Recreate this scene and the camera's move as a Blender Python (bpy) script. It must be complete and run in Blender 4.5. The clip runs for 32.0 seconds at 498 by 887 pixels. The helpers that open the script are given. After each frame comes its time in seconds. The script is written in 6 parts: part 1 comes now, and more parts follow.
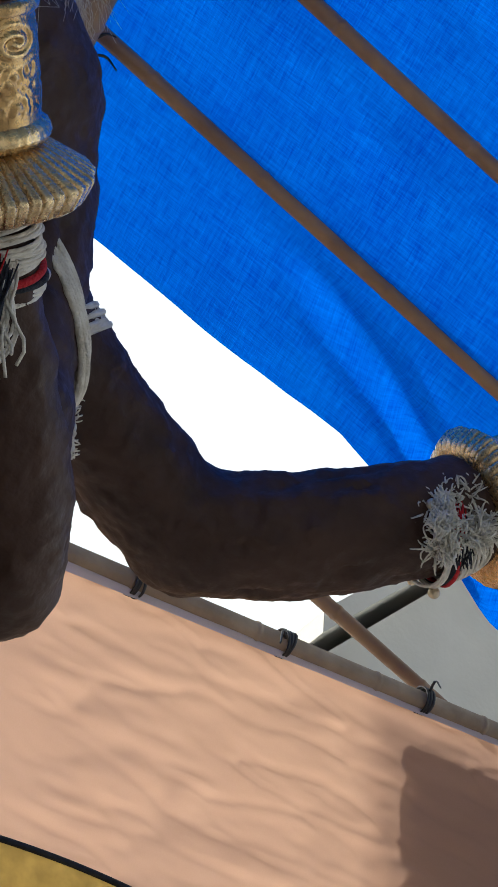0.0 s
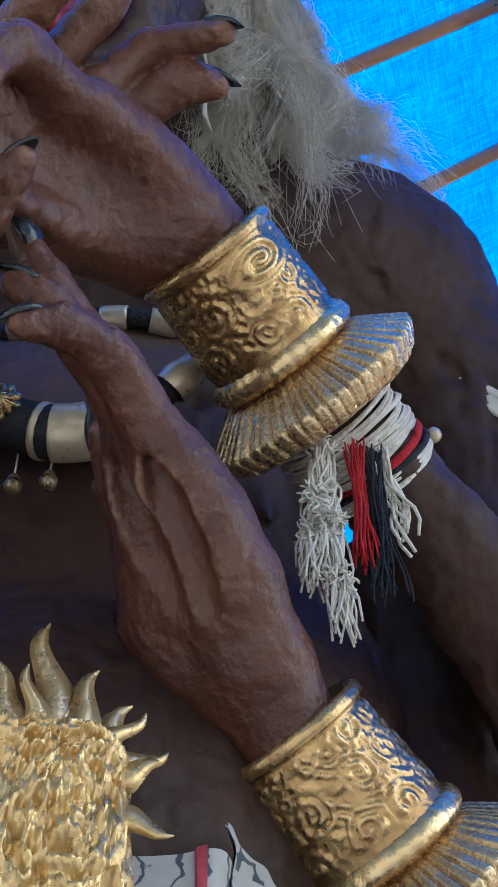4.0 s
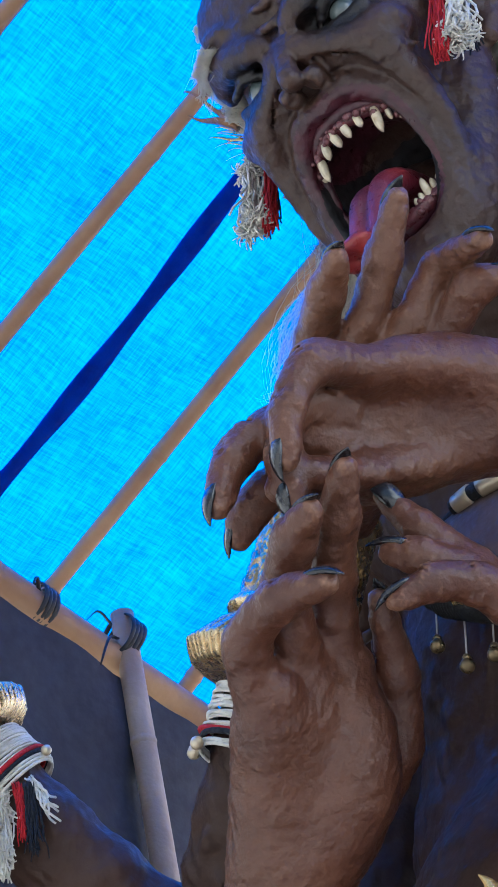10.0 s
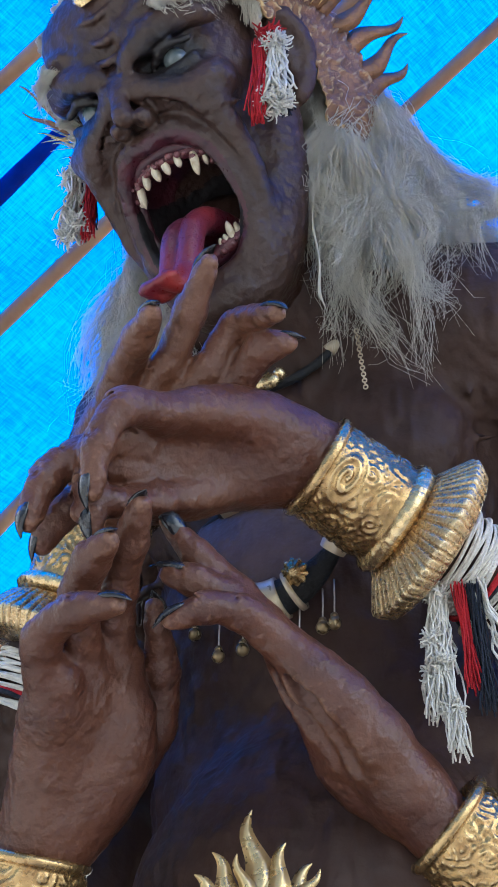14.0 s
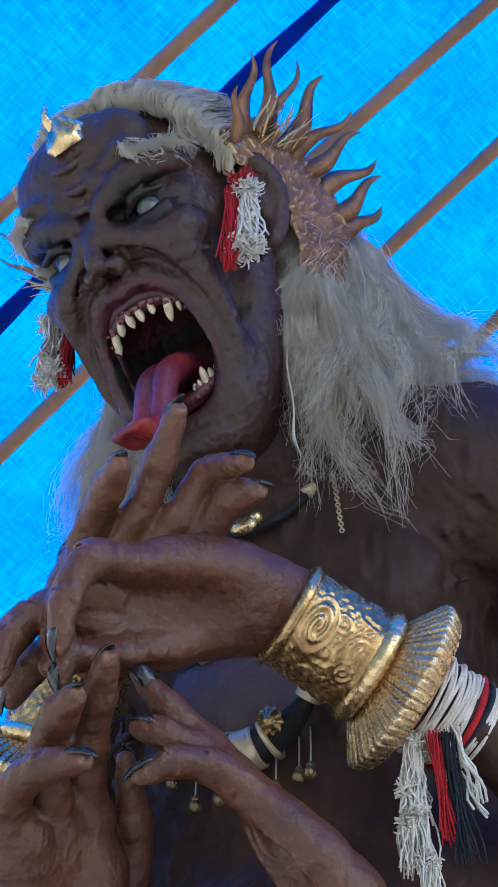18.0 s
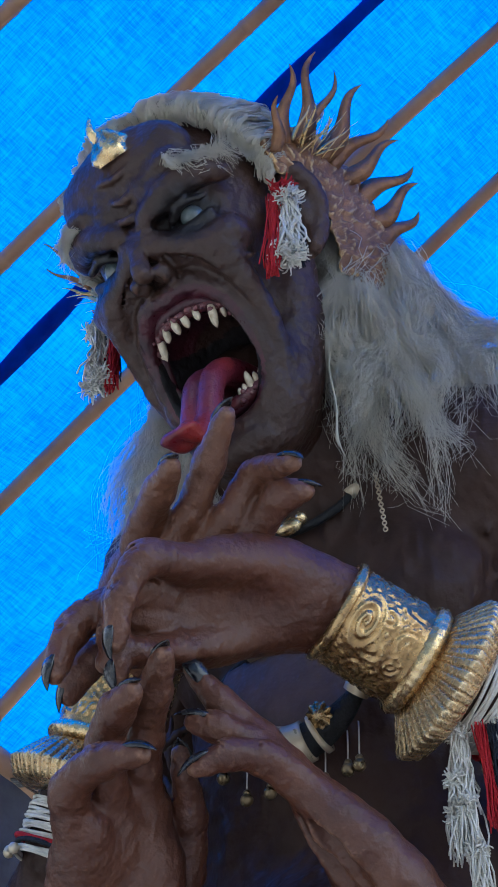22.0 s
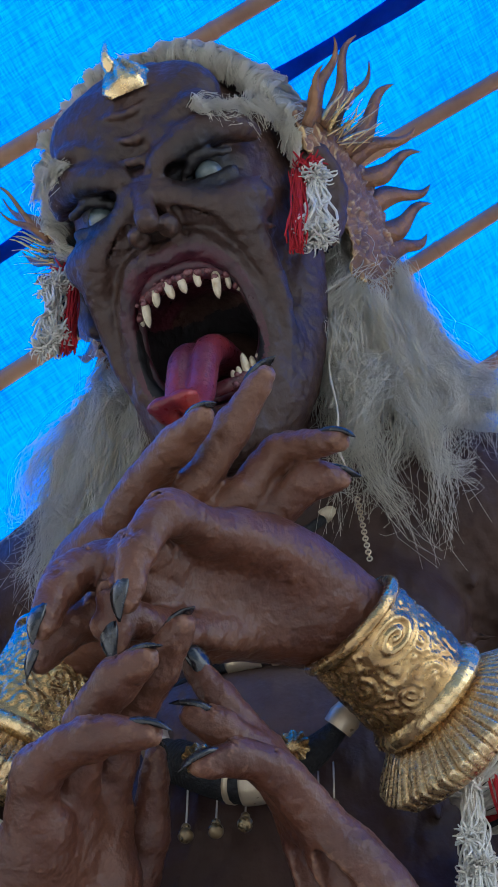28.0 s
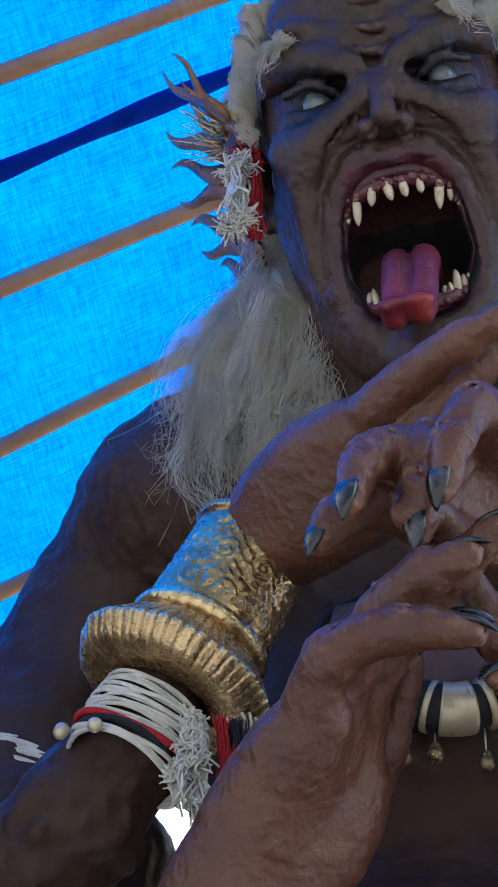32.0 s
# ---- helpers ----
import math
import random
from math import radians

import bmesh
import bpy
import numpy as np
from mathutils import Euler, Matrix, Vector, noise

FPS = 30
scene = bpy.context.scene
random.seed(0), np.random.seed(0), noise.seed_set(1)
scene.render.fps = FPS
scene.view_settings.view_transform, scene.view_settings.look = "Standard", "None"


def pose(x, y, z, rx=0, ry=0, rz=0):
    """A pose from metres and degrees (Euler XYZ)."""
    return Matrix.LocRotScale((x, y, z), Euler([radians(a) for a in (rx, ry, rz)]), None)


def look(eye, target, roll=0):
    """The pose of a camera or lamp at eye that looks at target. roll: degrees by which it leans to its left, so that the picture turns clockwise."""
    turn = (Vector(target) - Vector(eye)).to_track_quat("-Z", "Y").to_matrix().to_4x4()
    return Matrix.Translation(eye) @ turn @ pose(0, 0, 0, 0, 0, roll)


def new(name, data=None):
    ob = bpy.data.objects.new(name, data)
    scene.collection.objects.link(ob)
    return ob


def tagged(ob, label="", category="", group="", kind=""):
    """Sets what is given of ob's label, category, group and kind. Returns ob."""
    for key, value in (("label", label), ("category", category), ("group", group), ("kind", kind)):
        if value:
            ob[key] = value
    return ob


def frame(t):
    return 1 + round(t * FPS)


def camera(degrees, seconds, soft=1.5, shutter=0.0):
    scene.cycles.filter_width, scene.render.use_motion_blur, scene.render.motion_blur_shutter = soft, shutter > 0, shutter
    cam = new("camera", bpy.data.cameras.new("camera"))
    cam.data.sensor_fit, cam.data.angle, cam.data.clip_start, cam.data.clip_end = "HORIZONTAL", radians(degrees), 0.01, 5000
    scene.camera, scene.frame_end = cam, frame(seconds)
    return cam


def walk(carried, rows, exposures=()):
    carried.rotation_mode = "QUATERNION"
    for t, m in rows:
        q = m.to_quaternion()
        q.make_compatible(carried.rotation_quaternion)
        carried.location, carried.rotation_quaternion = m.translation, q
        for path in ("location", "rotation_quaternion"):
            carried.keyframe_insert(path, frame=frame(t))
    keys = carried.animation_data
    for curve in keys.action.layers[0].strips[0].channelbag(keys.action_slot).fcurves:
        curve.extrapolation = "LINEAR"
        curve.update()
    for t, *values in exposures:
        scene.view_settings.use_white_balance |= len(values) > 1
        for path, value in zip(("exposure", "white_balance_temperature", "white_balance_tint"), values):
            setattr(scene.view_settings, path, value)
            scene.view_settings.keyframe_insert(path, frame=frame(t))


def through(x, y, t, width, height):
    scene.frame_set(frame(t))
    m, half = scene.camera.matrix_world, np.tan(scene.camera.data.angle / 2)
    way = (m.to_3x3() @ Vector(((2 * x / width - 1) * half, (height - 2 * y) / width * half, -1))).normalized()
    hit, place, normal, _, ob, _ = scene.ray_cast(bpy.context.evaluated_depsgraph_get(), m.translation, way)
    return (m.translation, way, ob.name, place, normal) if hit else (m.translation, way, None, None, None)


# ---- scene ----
# ---------------------------------------------------------------- camera
cam = camera(14.5, 32.0)
PATH = [
    (0, -0.0295, -1.7483, 1.4712, -31.732, 44.863, 5.668),
    (0.5, -0.0156, -1.7706, 1.4590, -27.177, 46.008, 4.690),
    (1, 0.0411, -1.8065, 1.4704, -22.105, 46.304, 4.522),
    (1.5, 0.1226, -1.7992, 1.4684, -16.755, 46.093, 3.888),
    (2, 0.2336, -1.7822, 1.4689, -11.944, 46.071, 3.244),
    (2.5, 0.3355, -1.7831, 1.4683, -6.952, 46.487, 3.135),
    (3, 0.3897, -1.7983, 1.4686, -2.524, 47.764, 2.655),
    (3.5, 0.4460, -1.8281, 1.4842, 1.177, 48.576, 2.272),
    (5.5, 0.7758, -1.7758, 1.5482, 16.531, 49.725, 1.890),
    (6, 0.8416, -1.8317, 1.5629, 20.446, 49.752, 1.730),
    (6.5, 0.8865, -1.8557, 1.5838, 25.466, 48.683, 1.491),
    (7, 0.9333, -1.8287, 1.6081, 30.370, 47.742, 1.392),
    (7.5, 0.9981, -1.8219, 1.6287, 33.331, 47.560, 1.229),
    (8, 1.0888, -1.9030, 1.6333, 35.549, 46.941, 1.285),
    (8.5, 1.1829, -2.0207, 1.6381, 37.417, 44.839, 1.200),
    (9, 1.2257, -2.0999, 1.6325, 38.070, 42.947, 1.187),
    (9.5, 1.2306, -2.1949, 1.6326, 38.439, 42.073, 1.095),
    (10, 1.2539, -2.2688, 1.6274, 38.042, 41.899, 1.123),
    (10.5, 1.2928, -2.3635, 1.6242, 34.867, 41.462, 1.188),
    (11, 1.3176, -2.4793, 1.6106, 31.388, 39.685, 1.277),
    (11.5, 1.3171, -2.5624, 1.6058, 29.448, 38.305, 1.307),
    (12, 1.3208, -2.6271, 1.6004, 28.071, 38.204, 1.238),
    (12.5, 1.3890, -2.7139, 1.5921, 27.616, 38.171, 1.242),
    (13, 1.4396, -2.7647, 1.5858, 27.638, 38.013, 1.239),
    (13.5, 1.4608, -2.8084, 1.5831, 27.668, 37.140, 1.246),
    (15.5, 1.5250, -2.8142, 1.5997, 28.087, 36.195, 1.098),
    (16, 1.5301, -2.7765, 1.6073, 28.213, 36.903, 1.072),
    (16.5, 1.5350, -2.7767, 1.6135, 28.310, 37.906, 1.071),
    (17, 1.5376, -2.7818, 1.6172, 28.472, 39.077, 1.070),
    (17.5, 1.5472, -2.7751, 1.6218, 28.517, 39.750, 0.991),
    (18, 1.5683, -2.7964, 1.6367, 28.695, 39.910, 1.030),
    (18.5, 1.5824, -2.8569, 1.6313, 28.832, 39.949, 1.051),
    (19, 1.5896, -2.9174, 1.6164, 28.896, 39.994, 1.024),
    (19.5, 1.5887, -2.9339, 1.6003, 28.943, 40.084, 0.962),
    (20, 1.5913, -2.9310, 1.5851, 29.070, 40.086, 0.936),
    (20.5, 1.5964, -2.9299, 1.5735, 29.171, 40.075, 0.931),
    (21, 1.6018, -2.9169, 1.5726, 29.361, 40.050, 0.929),
    (21.5, 1.5959, -2.9163, 1.5738, 29.504, 39.986, 0.956),
    (22, 1.5638, -2.8662, 1.5699, 29.654, 40.162, 0.907),
    (22.5, 1.5217, -2.7631, 1.5648, 29.723, 40.484, 0.856),
    (23, 1.4865, -2.6922, 1.5559, 29.907, 41.100, 0.881),
    (23.5, 1.4146, -2.6782, 1.5465, 29.972, 41.438, 0.896),
    (24, 1.3008, -2.7083, 1.5394, 30.156, 41.454, 0.855),
    (24.5, 1.2057, -2.7409, 1.5294, 29.936, 41.459, 0.764),
    (25, 1.1538, -2.7738, 1.5250, 28.744, 41.476, 0.692),
    (25.5, 1.1175, -2.7581, 1.5230, 25.950, 41.662, 0.649),
    (27.5, 0.8459, -2.5231, 1.5221, 20.249, 45.385, 1.196),
    (28, 0.7290, -2.5593, 1.6362, 14.353, 45.863, 1.193),
    (28.5, 0.6339, -2.5322, 1.6482, 11.180, 45.974, 1.229),
    (29, 0.5262, -2.4668, 1.6365, 8.207, 46.008, 1.130),
    (29.5, 0.4557, -2.4187, 1.6457, 5.242, 46.087, 1.116),
    (30, 0.3558, -2.4240, 1.6387, 3.634, 46.189, 1.128),
    (30.5, 0.2281, -2.4630, 1.6470, 2.503, 46.222, 1.196),
    (31, 0.1172, -2.4982, 1.6502, 1.664, 46.248, 1.119),
    (31.5, -0.0040, -2.4593, 1.6382, 1.539, 46.199, 1.163),
    (32, -0.1214, -2.4053, 1.6449, 0.929, 46.337, 1.216),
]


def aim(x, y, z, yaw, pitch, roll):
    """A camera pose from a place and yaw (to the left), pitch (up) and roll, in degrees."""
    cy, sy = math.cos(radians(yaw)), math.sin(radians(yaw))
    cp, sp = math.cos(radians(pitch)), math.sin(radians(pitch))
    eye = Vector((x, y, z))
    return look(eye, eye + Vector((-sy * cp, cy * cp, sp)), roll)


STOPS = [(0, -0.68), (1, -0.6), (2.5, -0.35), (3.5, 0.15), (5.5, 1.15), (7.5, 1.3), (9, 1.03), (11, 0.82), (16, 0.8), (18, 0.58), (19, 0.32), (22, 0.22), (25.5, 0.02), (28, 0.4), (30, 0.5), (32, 0.5)]
WARMTH = ((0, 6050), (2.5, 5950), (5.5, 5250), (8, 5300), (10, 5550), (18, 5500), (21, 5200), (25.5, 5100), (28, 5500), (32, 5600))
EXPOSURES = [(t, stops + 0.05, float(np.interp(t, *zip(*WARMTH))), 3) for t, stops in STOPS]
walk(cam, [(t, aim(*p)) for t, *p in PATH], EXPOSURES)

# ---------------------------------------------------------------- light
world = bpy.data.worlds.new("world")
scene.world = world
world.use_nodes = True
wn = world.node_tree.nodes
sky = wn.new("ShaderNodeTexSky")
sky.sky_type = "NISHITA"
sky.sun_disc = False
sky.dust_density, sky.ozone_density = 6.0, 0.6
TO_SUN = Vector((-0.73, 0.37, 0.58)).normalized()
sky.sun_elevation = math.asin(TO_SUN.z)
sky.sun_rotation = math.atan2(TO_SUN.x, TO_SUN.y)
world.node_tree.links.new(sky.outputs[0], wn["Background"].inputs[0])
wn["Background"].inputs[1].default_value = 0.15
sun = new("sun", bpy.data.lights.new("sun", "SUN"))
sun.data.energy, sun.data.angle, sun.data.color = 5.0, radians(0.53), (1.0, 0.97, 0.92)
sun.matrix_world = look(TO_SUN * 20, (0, 0, 0))


# ---------------------------------------------------------------- materials
def material(name, base, rough=0.6, metal=0.0, second=None, scale=12.0, bump=0.2, bump_scale=60.0, ridge_tone=None, ridge_at=(0.52, 0.6), wide=None, spec=0.5, soft=0.0, mix=(0.35, 0.65)):
    """Principled paint: a base colour mottled with a second one, a wide stain or tone, a paler tone on raised edges and
    two-scale relief.
    """
    m = bpy.data.materials.new(name)
    m.use_nodes = True
    n, l = m.node_tree.nodes, m.node_tree.links
    p = n["Principled BSDF"]
    p.inputs["Roughness"].default_value, p.inputs["Metallic"].default_value = rough, metal
    p.inputs["Specular IOR Level"].default_value = spec
    co = n.new("ShaderNodeTexCoord")
    out = None

    def tex(s, detail=6.0):
        t = n.new("ShaderNodeTexNoise")
        t.inputs["Scale"].default_value, t.inputs["Detail"].default_value = s, detail
        l.new(co.outputs["Object"], t.inputs["Vector"])
        return t

    def blend(fac, a, b):
        x = n.new("ShaderNodeMix")
        x.data_type = "RGBA"
        l.new(fac, x.inputs[0])
        for value, slot in ((a, x.inputs[6]), (b, x.inputs[7])):
            if isinstance(value, tuple):
                slot.default_value = (*value, 1)
            else:
                l.new(value, slot)
        return x.outputs[2]

    def ramp(value, a, b):
        r = n.new("ShaderNodeMapRange")
        r.inputs[1].default_value, r.inputs[2].default_value = a, b
        l.new(value, r.inputs[0])
        return r.outputs[0]

    out = blend(ramp(tex(scale).outputs[0], *mix), base, second or tuple(c * 0.7 for c in base))
    if wide:
        out = blend(ramp(tex(scale * 0.22, 3).outputs[0], 0.45, 0.7), out, wide)
    if ridge_tone:
        g = n.new("ShaderNodeNewGeometry")
        out = blend(ramp(g.outputs["Pointiness"], *ridge_at), out, ridge_tone)
    l.new(out, p.inputs["Base Color"])
    fine = tex(bump_scale, 8)
    coarse = tex(bump_scale * 0.3, 4)
    add = n.new("ShaderNodeMath")
    add.operation = "ADD"
    l.new(fine.outputs[0], add.inputs[0])
    l.new(coarse.outputs[0], add.inputs[1])
    b = n.new("ShaderNodeBump")
    b.inputs["Strength"].default_value, b.inputs["Distance"].default_value = bump, 0.01
    l.new(add.outputs[0], b.inputs["Height"])
    l.new(b.outputs[0], p.inputs["Normal"])
    rr = ramp(fine.outputs[0], 0.3, 0.7)
    mr = n.new("ShaderNodeMapRange")
    mr.inputs[3].default_value, mr.inputs[4].default_value = max(rough - 0.1, 0.03), min(rough + 0.12, 1)
    l.new(rr, mr.inputs[0])
    l.new(mr.outputs[0], p.inputs["Roughness"])
    if soft:
        t = n.new("ShaderNodeBsdfTranslucent")
        l.new(out, t.inputs[0])
        x = n.new("ShaderNodeMixShader")
        x.inputs[0].default_value = soft
        l.new(p.outputs[0], x.inputs[1])
        l.new(t.outputs[0], x.inputs[2])
        l.new(x.outputs[0], n["Material Output"].inputs[0])
    return m


def crack_relief(m, scale=9.0, strength=0.35):
    """Adds long shallow creases of dried papier-mache over a material's own relief."""
    n, l = m.node_tree.nodes, m.node_tree.links
    co = n.new("ShaderNodeTexCoord")
    mp = n.new("ShaderNodeMapping")
    mp.inputs["Scale"].default_value = (2.4, 2.4, 0.8)
    l.new(co.outputs["Object"], mp.inputs[0])
    w = n.new("ShaderNodeTexNoise")
    w.noise_type = "RIDGED_MULTIFRACTAL"
    w.inputs["Scale"].default_value, w.inputs["Detail"].default_value = scale, 5
    l.new(mp.outputs[0], w.inputs["Vector"])
    b = n.new("ShaderNodeBump")
    b.inputs["Strength"].default_value, b.inputs["Distance"].default_value = strength, 0.012
    l.new(w.outputs[0], b.inputs["Height"])
    p = n["Principled BSDF"]
    old = p.inputs["Normal"].links[0].from_socket
    l.new(old, b.inputs["Normal"])
    l.new(b.outputs[0], p.inputs["Normal"])
    return m


def varnish(m):
    """A thin clear varnish over paint."""
    p = m.node_tree.nodes["Principled BSDF"]
    p.inputs["Coat Weight"].default_value, p.inputs["Coat Roughness"].default_value = 0.5, 0.22
    return m


SKIN_BODY = crack_relief(material("dark_brown_paint", (0.052, 0.026, 0.018), 0.58, second=(0.034, 0.017, 0.012), wide=(0.066, 0.034, 0.024), bump=0.35, bump_scale=55, spec=0.3), 12, 0.9)
# Hands: paler ridges are sprayed highlights; the wide tone imitates uneven light.
SKIN_HAND = crack_relief(material("red_brown_paint", (0.106, 0.037, 0.0195), 0.40, second=(0.068, 0.023, 0.014), wide=(0.132, 0.054, 0.028), ridge_tone=(0.26, 0.135, 0.080), ridge_at=(0.52, 0.58), bump=0.28, bump_scale=150), 24, 0.26)
SKIN_FACE = crack_relief(material("brown_face_paint", (0.048, 0.022, 0.0145), 0.46, second=(0.030, 0.0135, 0.0095), wide=(0.066, 0.032, 0.021), ridge_tone=(0.15, 0.08, 0.05), ridge_at=(0.53, 0.61), bump=0.35, bump_scale=80), 13, 0.25)
def eye_paint(m, centres):
    """Black paint sprayed softly round each eye."""
    n, l = m.node_tree.nodes, m.node_tree.links
    p = n["Principled BSDF"]
    co = n.new("ShaderNodeTexCoord")
    out = p.inputs["Base Color"].links[0].from_socket
    for c in centres:
        d = n.new("ShaderNodeVectorMath")
        d.operation = "DISTANCE"
        l.new(co.outputs["Object"], d.inputs[0])
        d.inputs[1].default_value = c
        r = n.new("ShaderNodeMapRange")
        r.interpolation_type = "SMOOTHSTEP"
        r.inputs[1].default_value, r.inputs[2].default_value = 0.048, 0.092
        r.inputs[3].default_value, r.inputs[4].default_value = 0.95, 0.0
        l.new(d.outputs["Value"], r.inputs[0])
        x = n.new("ShaderNodeMix")
        x.data_type = "RGBA"
        l.new(r.outputs[0], x.inputs[0])
        l.new(out, x.inputs[6])
        x.inputs[7].default_value = (0.008, 0.006, 0.007, 1)
        out = x.outputs[2]
    l.new(out, p.inputs["Base Color"])


eye_paint(SKIN_FACE, ((0.149, -0.64, 4.373), (-0.053, -0.601, 4.353)))
# Near-black, darker than any other colour here, for faces inside the mouth.
MOUTH = material("near_black_mouth", (0.004, 0.002, 0.003), 0.7, scale=8)
LIP = material("purple_lip_paint", (0.060, 0.010, 0.018), 0.36, second=(0.026, 0.005, 0.010), scale=25, bump=0.4)
GUM = material("dark_pink_gum_paint", (0.105, 0.020, 0.027), 0.28, second=(0.05, 0.010, 0.015), scale=40, ridge_tone=(0.36, 0.17, 0.17), ridge_at=(0.55, 0.66), bump=0.4)
TONGUE = material("red_tongue_paint", (0.30, 0.030, 0.026), 0.34, second=(0.15, 0.014, 0.024), scale=14, wide=(0.10, 0.02, 0.045), bump=0.25, bump_scale=120)
TOOTH = material("ivory_tooth_paint", (0.62, 0.53, 0.38), 0.35, second=(0.34, 0.23, 0.12), scale=55, mix=(0.5, 0.75), bump=0.3, bump_scale=120)
NAIL = material("black_nail_paint", (0.008, 0.008, 0.012), 0.22, second=(0.07, 0.075, 0.09), scale=45, mix=(0.5, 0.72), bump=0.1, spec=0.7)
EYE = material("white_glass_eye", (0.16, 0.185, 0.19), 0.08, second=(0.06, 0.08, 0.085), scale=40, bump=0.05, spec=0.8)
GOLD = varnish(material("gold_paint", (0.58, 0.38, 0.15), 0.22, 0.86, second=(0.30, 0.17, 0.06), scale=26, ridge_tone=(0.85, 0.64, 0.33), ridge_at=(0.515, 0.57), bump=0.2, bump_scale=90))
GOLD_RIM = varnish(material("pale_gold_paint", (0.56, 0.38, 0.175), 0.26, 0.8, second=(0.34, 0.20, 0.08), scale=30, ridge_tone=(0.80, 0.64, 0.38), ridge_at=(0.515, 0.575), bump=0.3, bump_scale=140))
FOIL = material("gold_foil", (0.78, 0.57, 0.27), 0.30, 0.75, second=(0.64, 0.44, 0.19), scale=16, bump=0.25, bump_scale=60)
BRASS = material("ochre_gold_leather", (0.31, 0.155, 0.072), 0.4, 0.25, second=(0.17, 0.085, 0.045), scale=25, ridge_tone=(0.66, 0.47, 0.22), ridge_at=(0.515, 0.57), bump=0.45, bump_scale=110)
SILVER_GOLD = varnish(material("silver_gold_bar", (0.66, 0.56, 0.40), 0.36, 0.5, second=(0.52, 0.42, 0.28), scale=20, bump=0.15))
BELL = material("dull_brass", (0.36, 0.27, 0.15), 0.3, 0.75, second=(0.24, 0.17, 0.09), scale=40, bump=0.2)
BLACK_CORD = material("black_cord", (0.012, 0.012, 0.014), 0.7, bump=0.5, bump_scale=200)
WHITE_WOOL = material("white_cotton_cord", (0.76, 0.73, 0.66), 0.9, second=(0.60, 0.56, 0.48), scale=30, bump=0.6, bump_scale=180)
RED_WOOL = material("red_cotton_cord", (0.5, 0.012, 0.02), 0.9, second=(0.36, 0.008, 0.015), scale=30, bump=0.6, bump_scale=180)
BLACK_WOOL = material("black_cotton_cord", (0.014, 0.018, 0.03), 0.9, bump=0.6, bump_scale=180)
HAIR = material("grey_blond_fibre", (0.72, 0.67, 0.55), 0.5, second=(0.84, 0.80, 0.70), scale=14, bump=0.05, soft=0.4)
HAIR_MASS = crack_relief(material("matted_blond_fibre", (0.62, 0.58, 0.47), 0.7, second=(0.45, 0.42, 0.33), scale=30, bump=0.6, bump_scale=160, soft=0.35), 60, 0.6)
BAMBOO = material("dry_bamboo", (0.34, 0.2, 0.1), 0.5, second=(0.26, 0.14, 0.07), scale=9, wide=(0.18, 0.09, 0.05), bump=0.15, bump_scale=60)
BAMBOO_OLD = material("grey_bamboo", (0.4, 0.3, 0.2), 0.6, second=(0.28, 0.2, 0.13), scale=9, wide=(0.2, 0.13, 0.09), bump=0.25, bump_scale=60)
RUBBER = material("black_rubber_strip", (0.015, 0.015, 0.02), 0.55, bump=0.2)
DARK_CLOTH = material("dark_curtain_cloth", (0.03, 0.028, 0.032), 0.85, second=(0.022, 0.02, 0.024), scale=6, bump=0.3, bump_scale=30)
GROUND = material("pale_concrete", (0.40, 0.385, 0.365), 0.9, second=(0.34, 0.325, 0.31), scale=1.2, wide=(0.28, 0.27, 0.26), bump=0.4, bump_scale=25)
PLASTER = material("white_wall_plaster", (0.84, 0.81, 0.73), 0.85, second=(0.78, 0.75, 0.67), scale=2, wide=(0.68, 0.65, 0.58), bump=0.25, bump_scale=30)


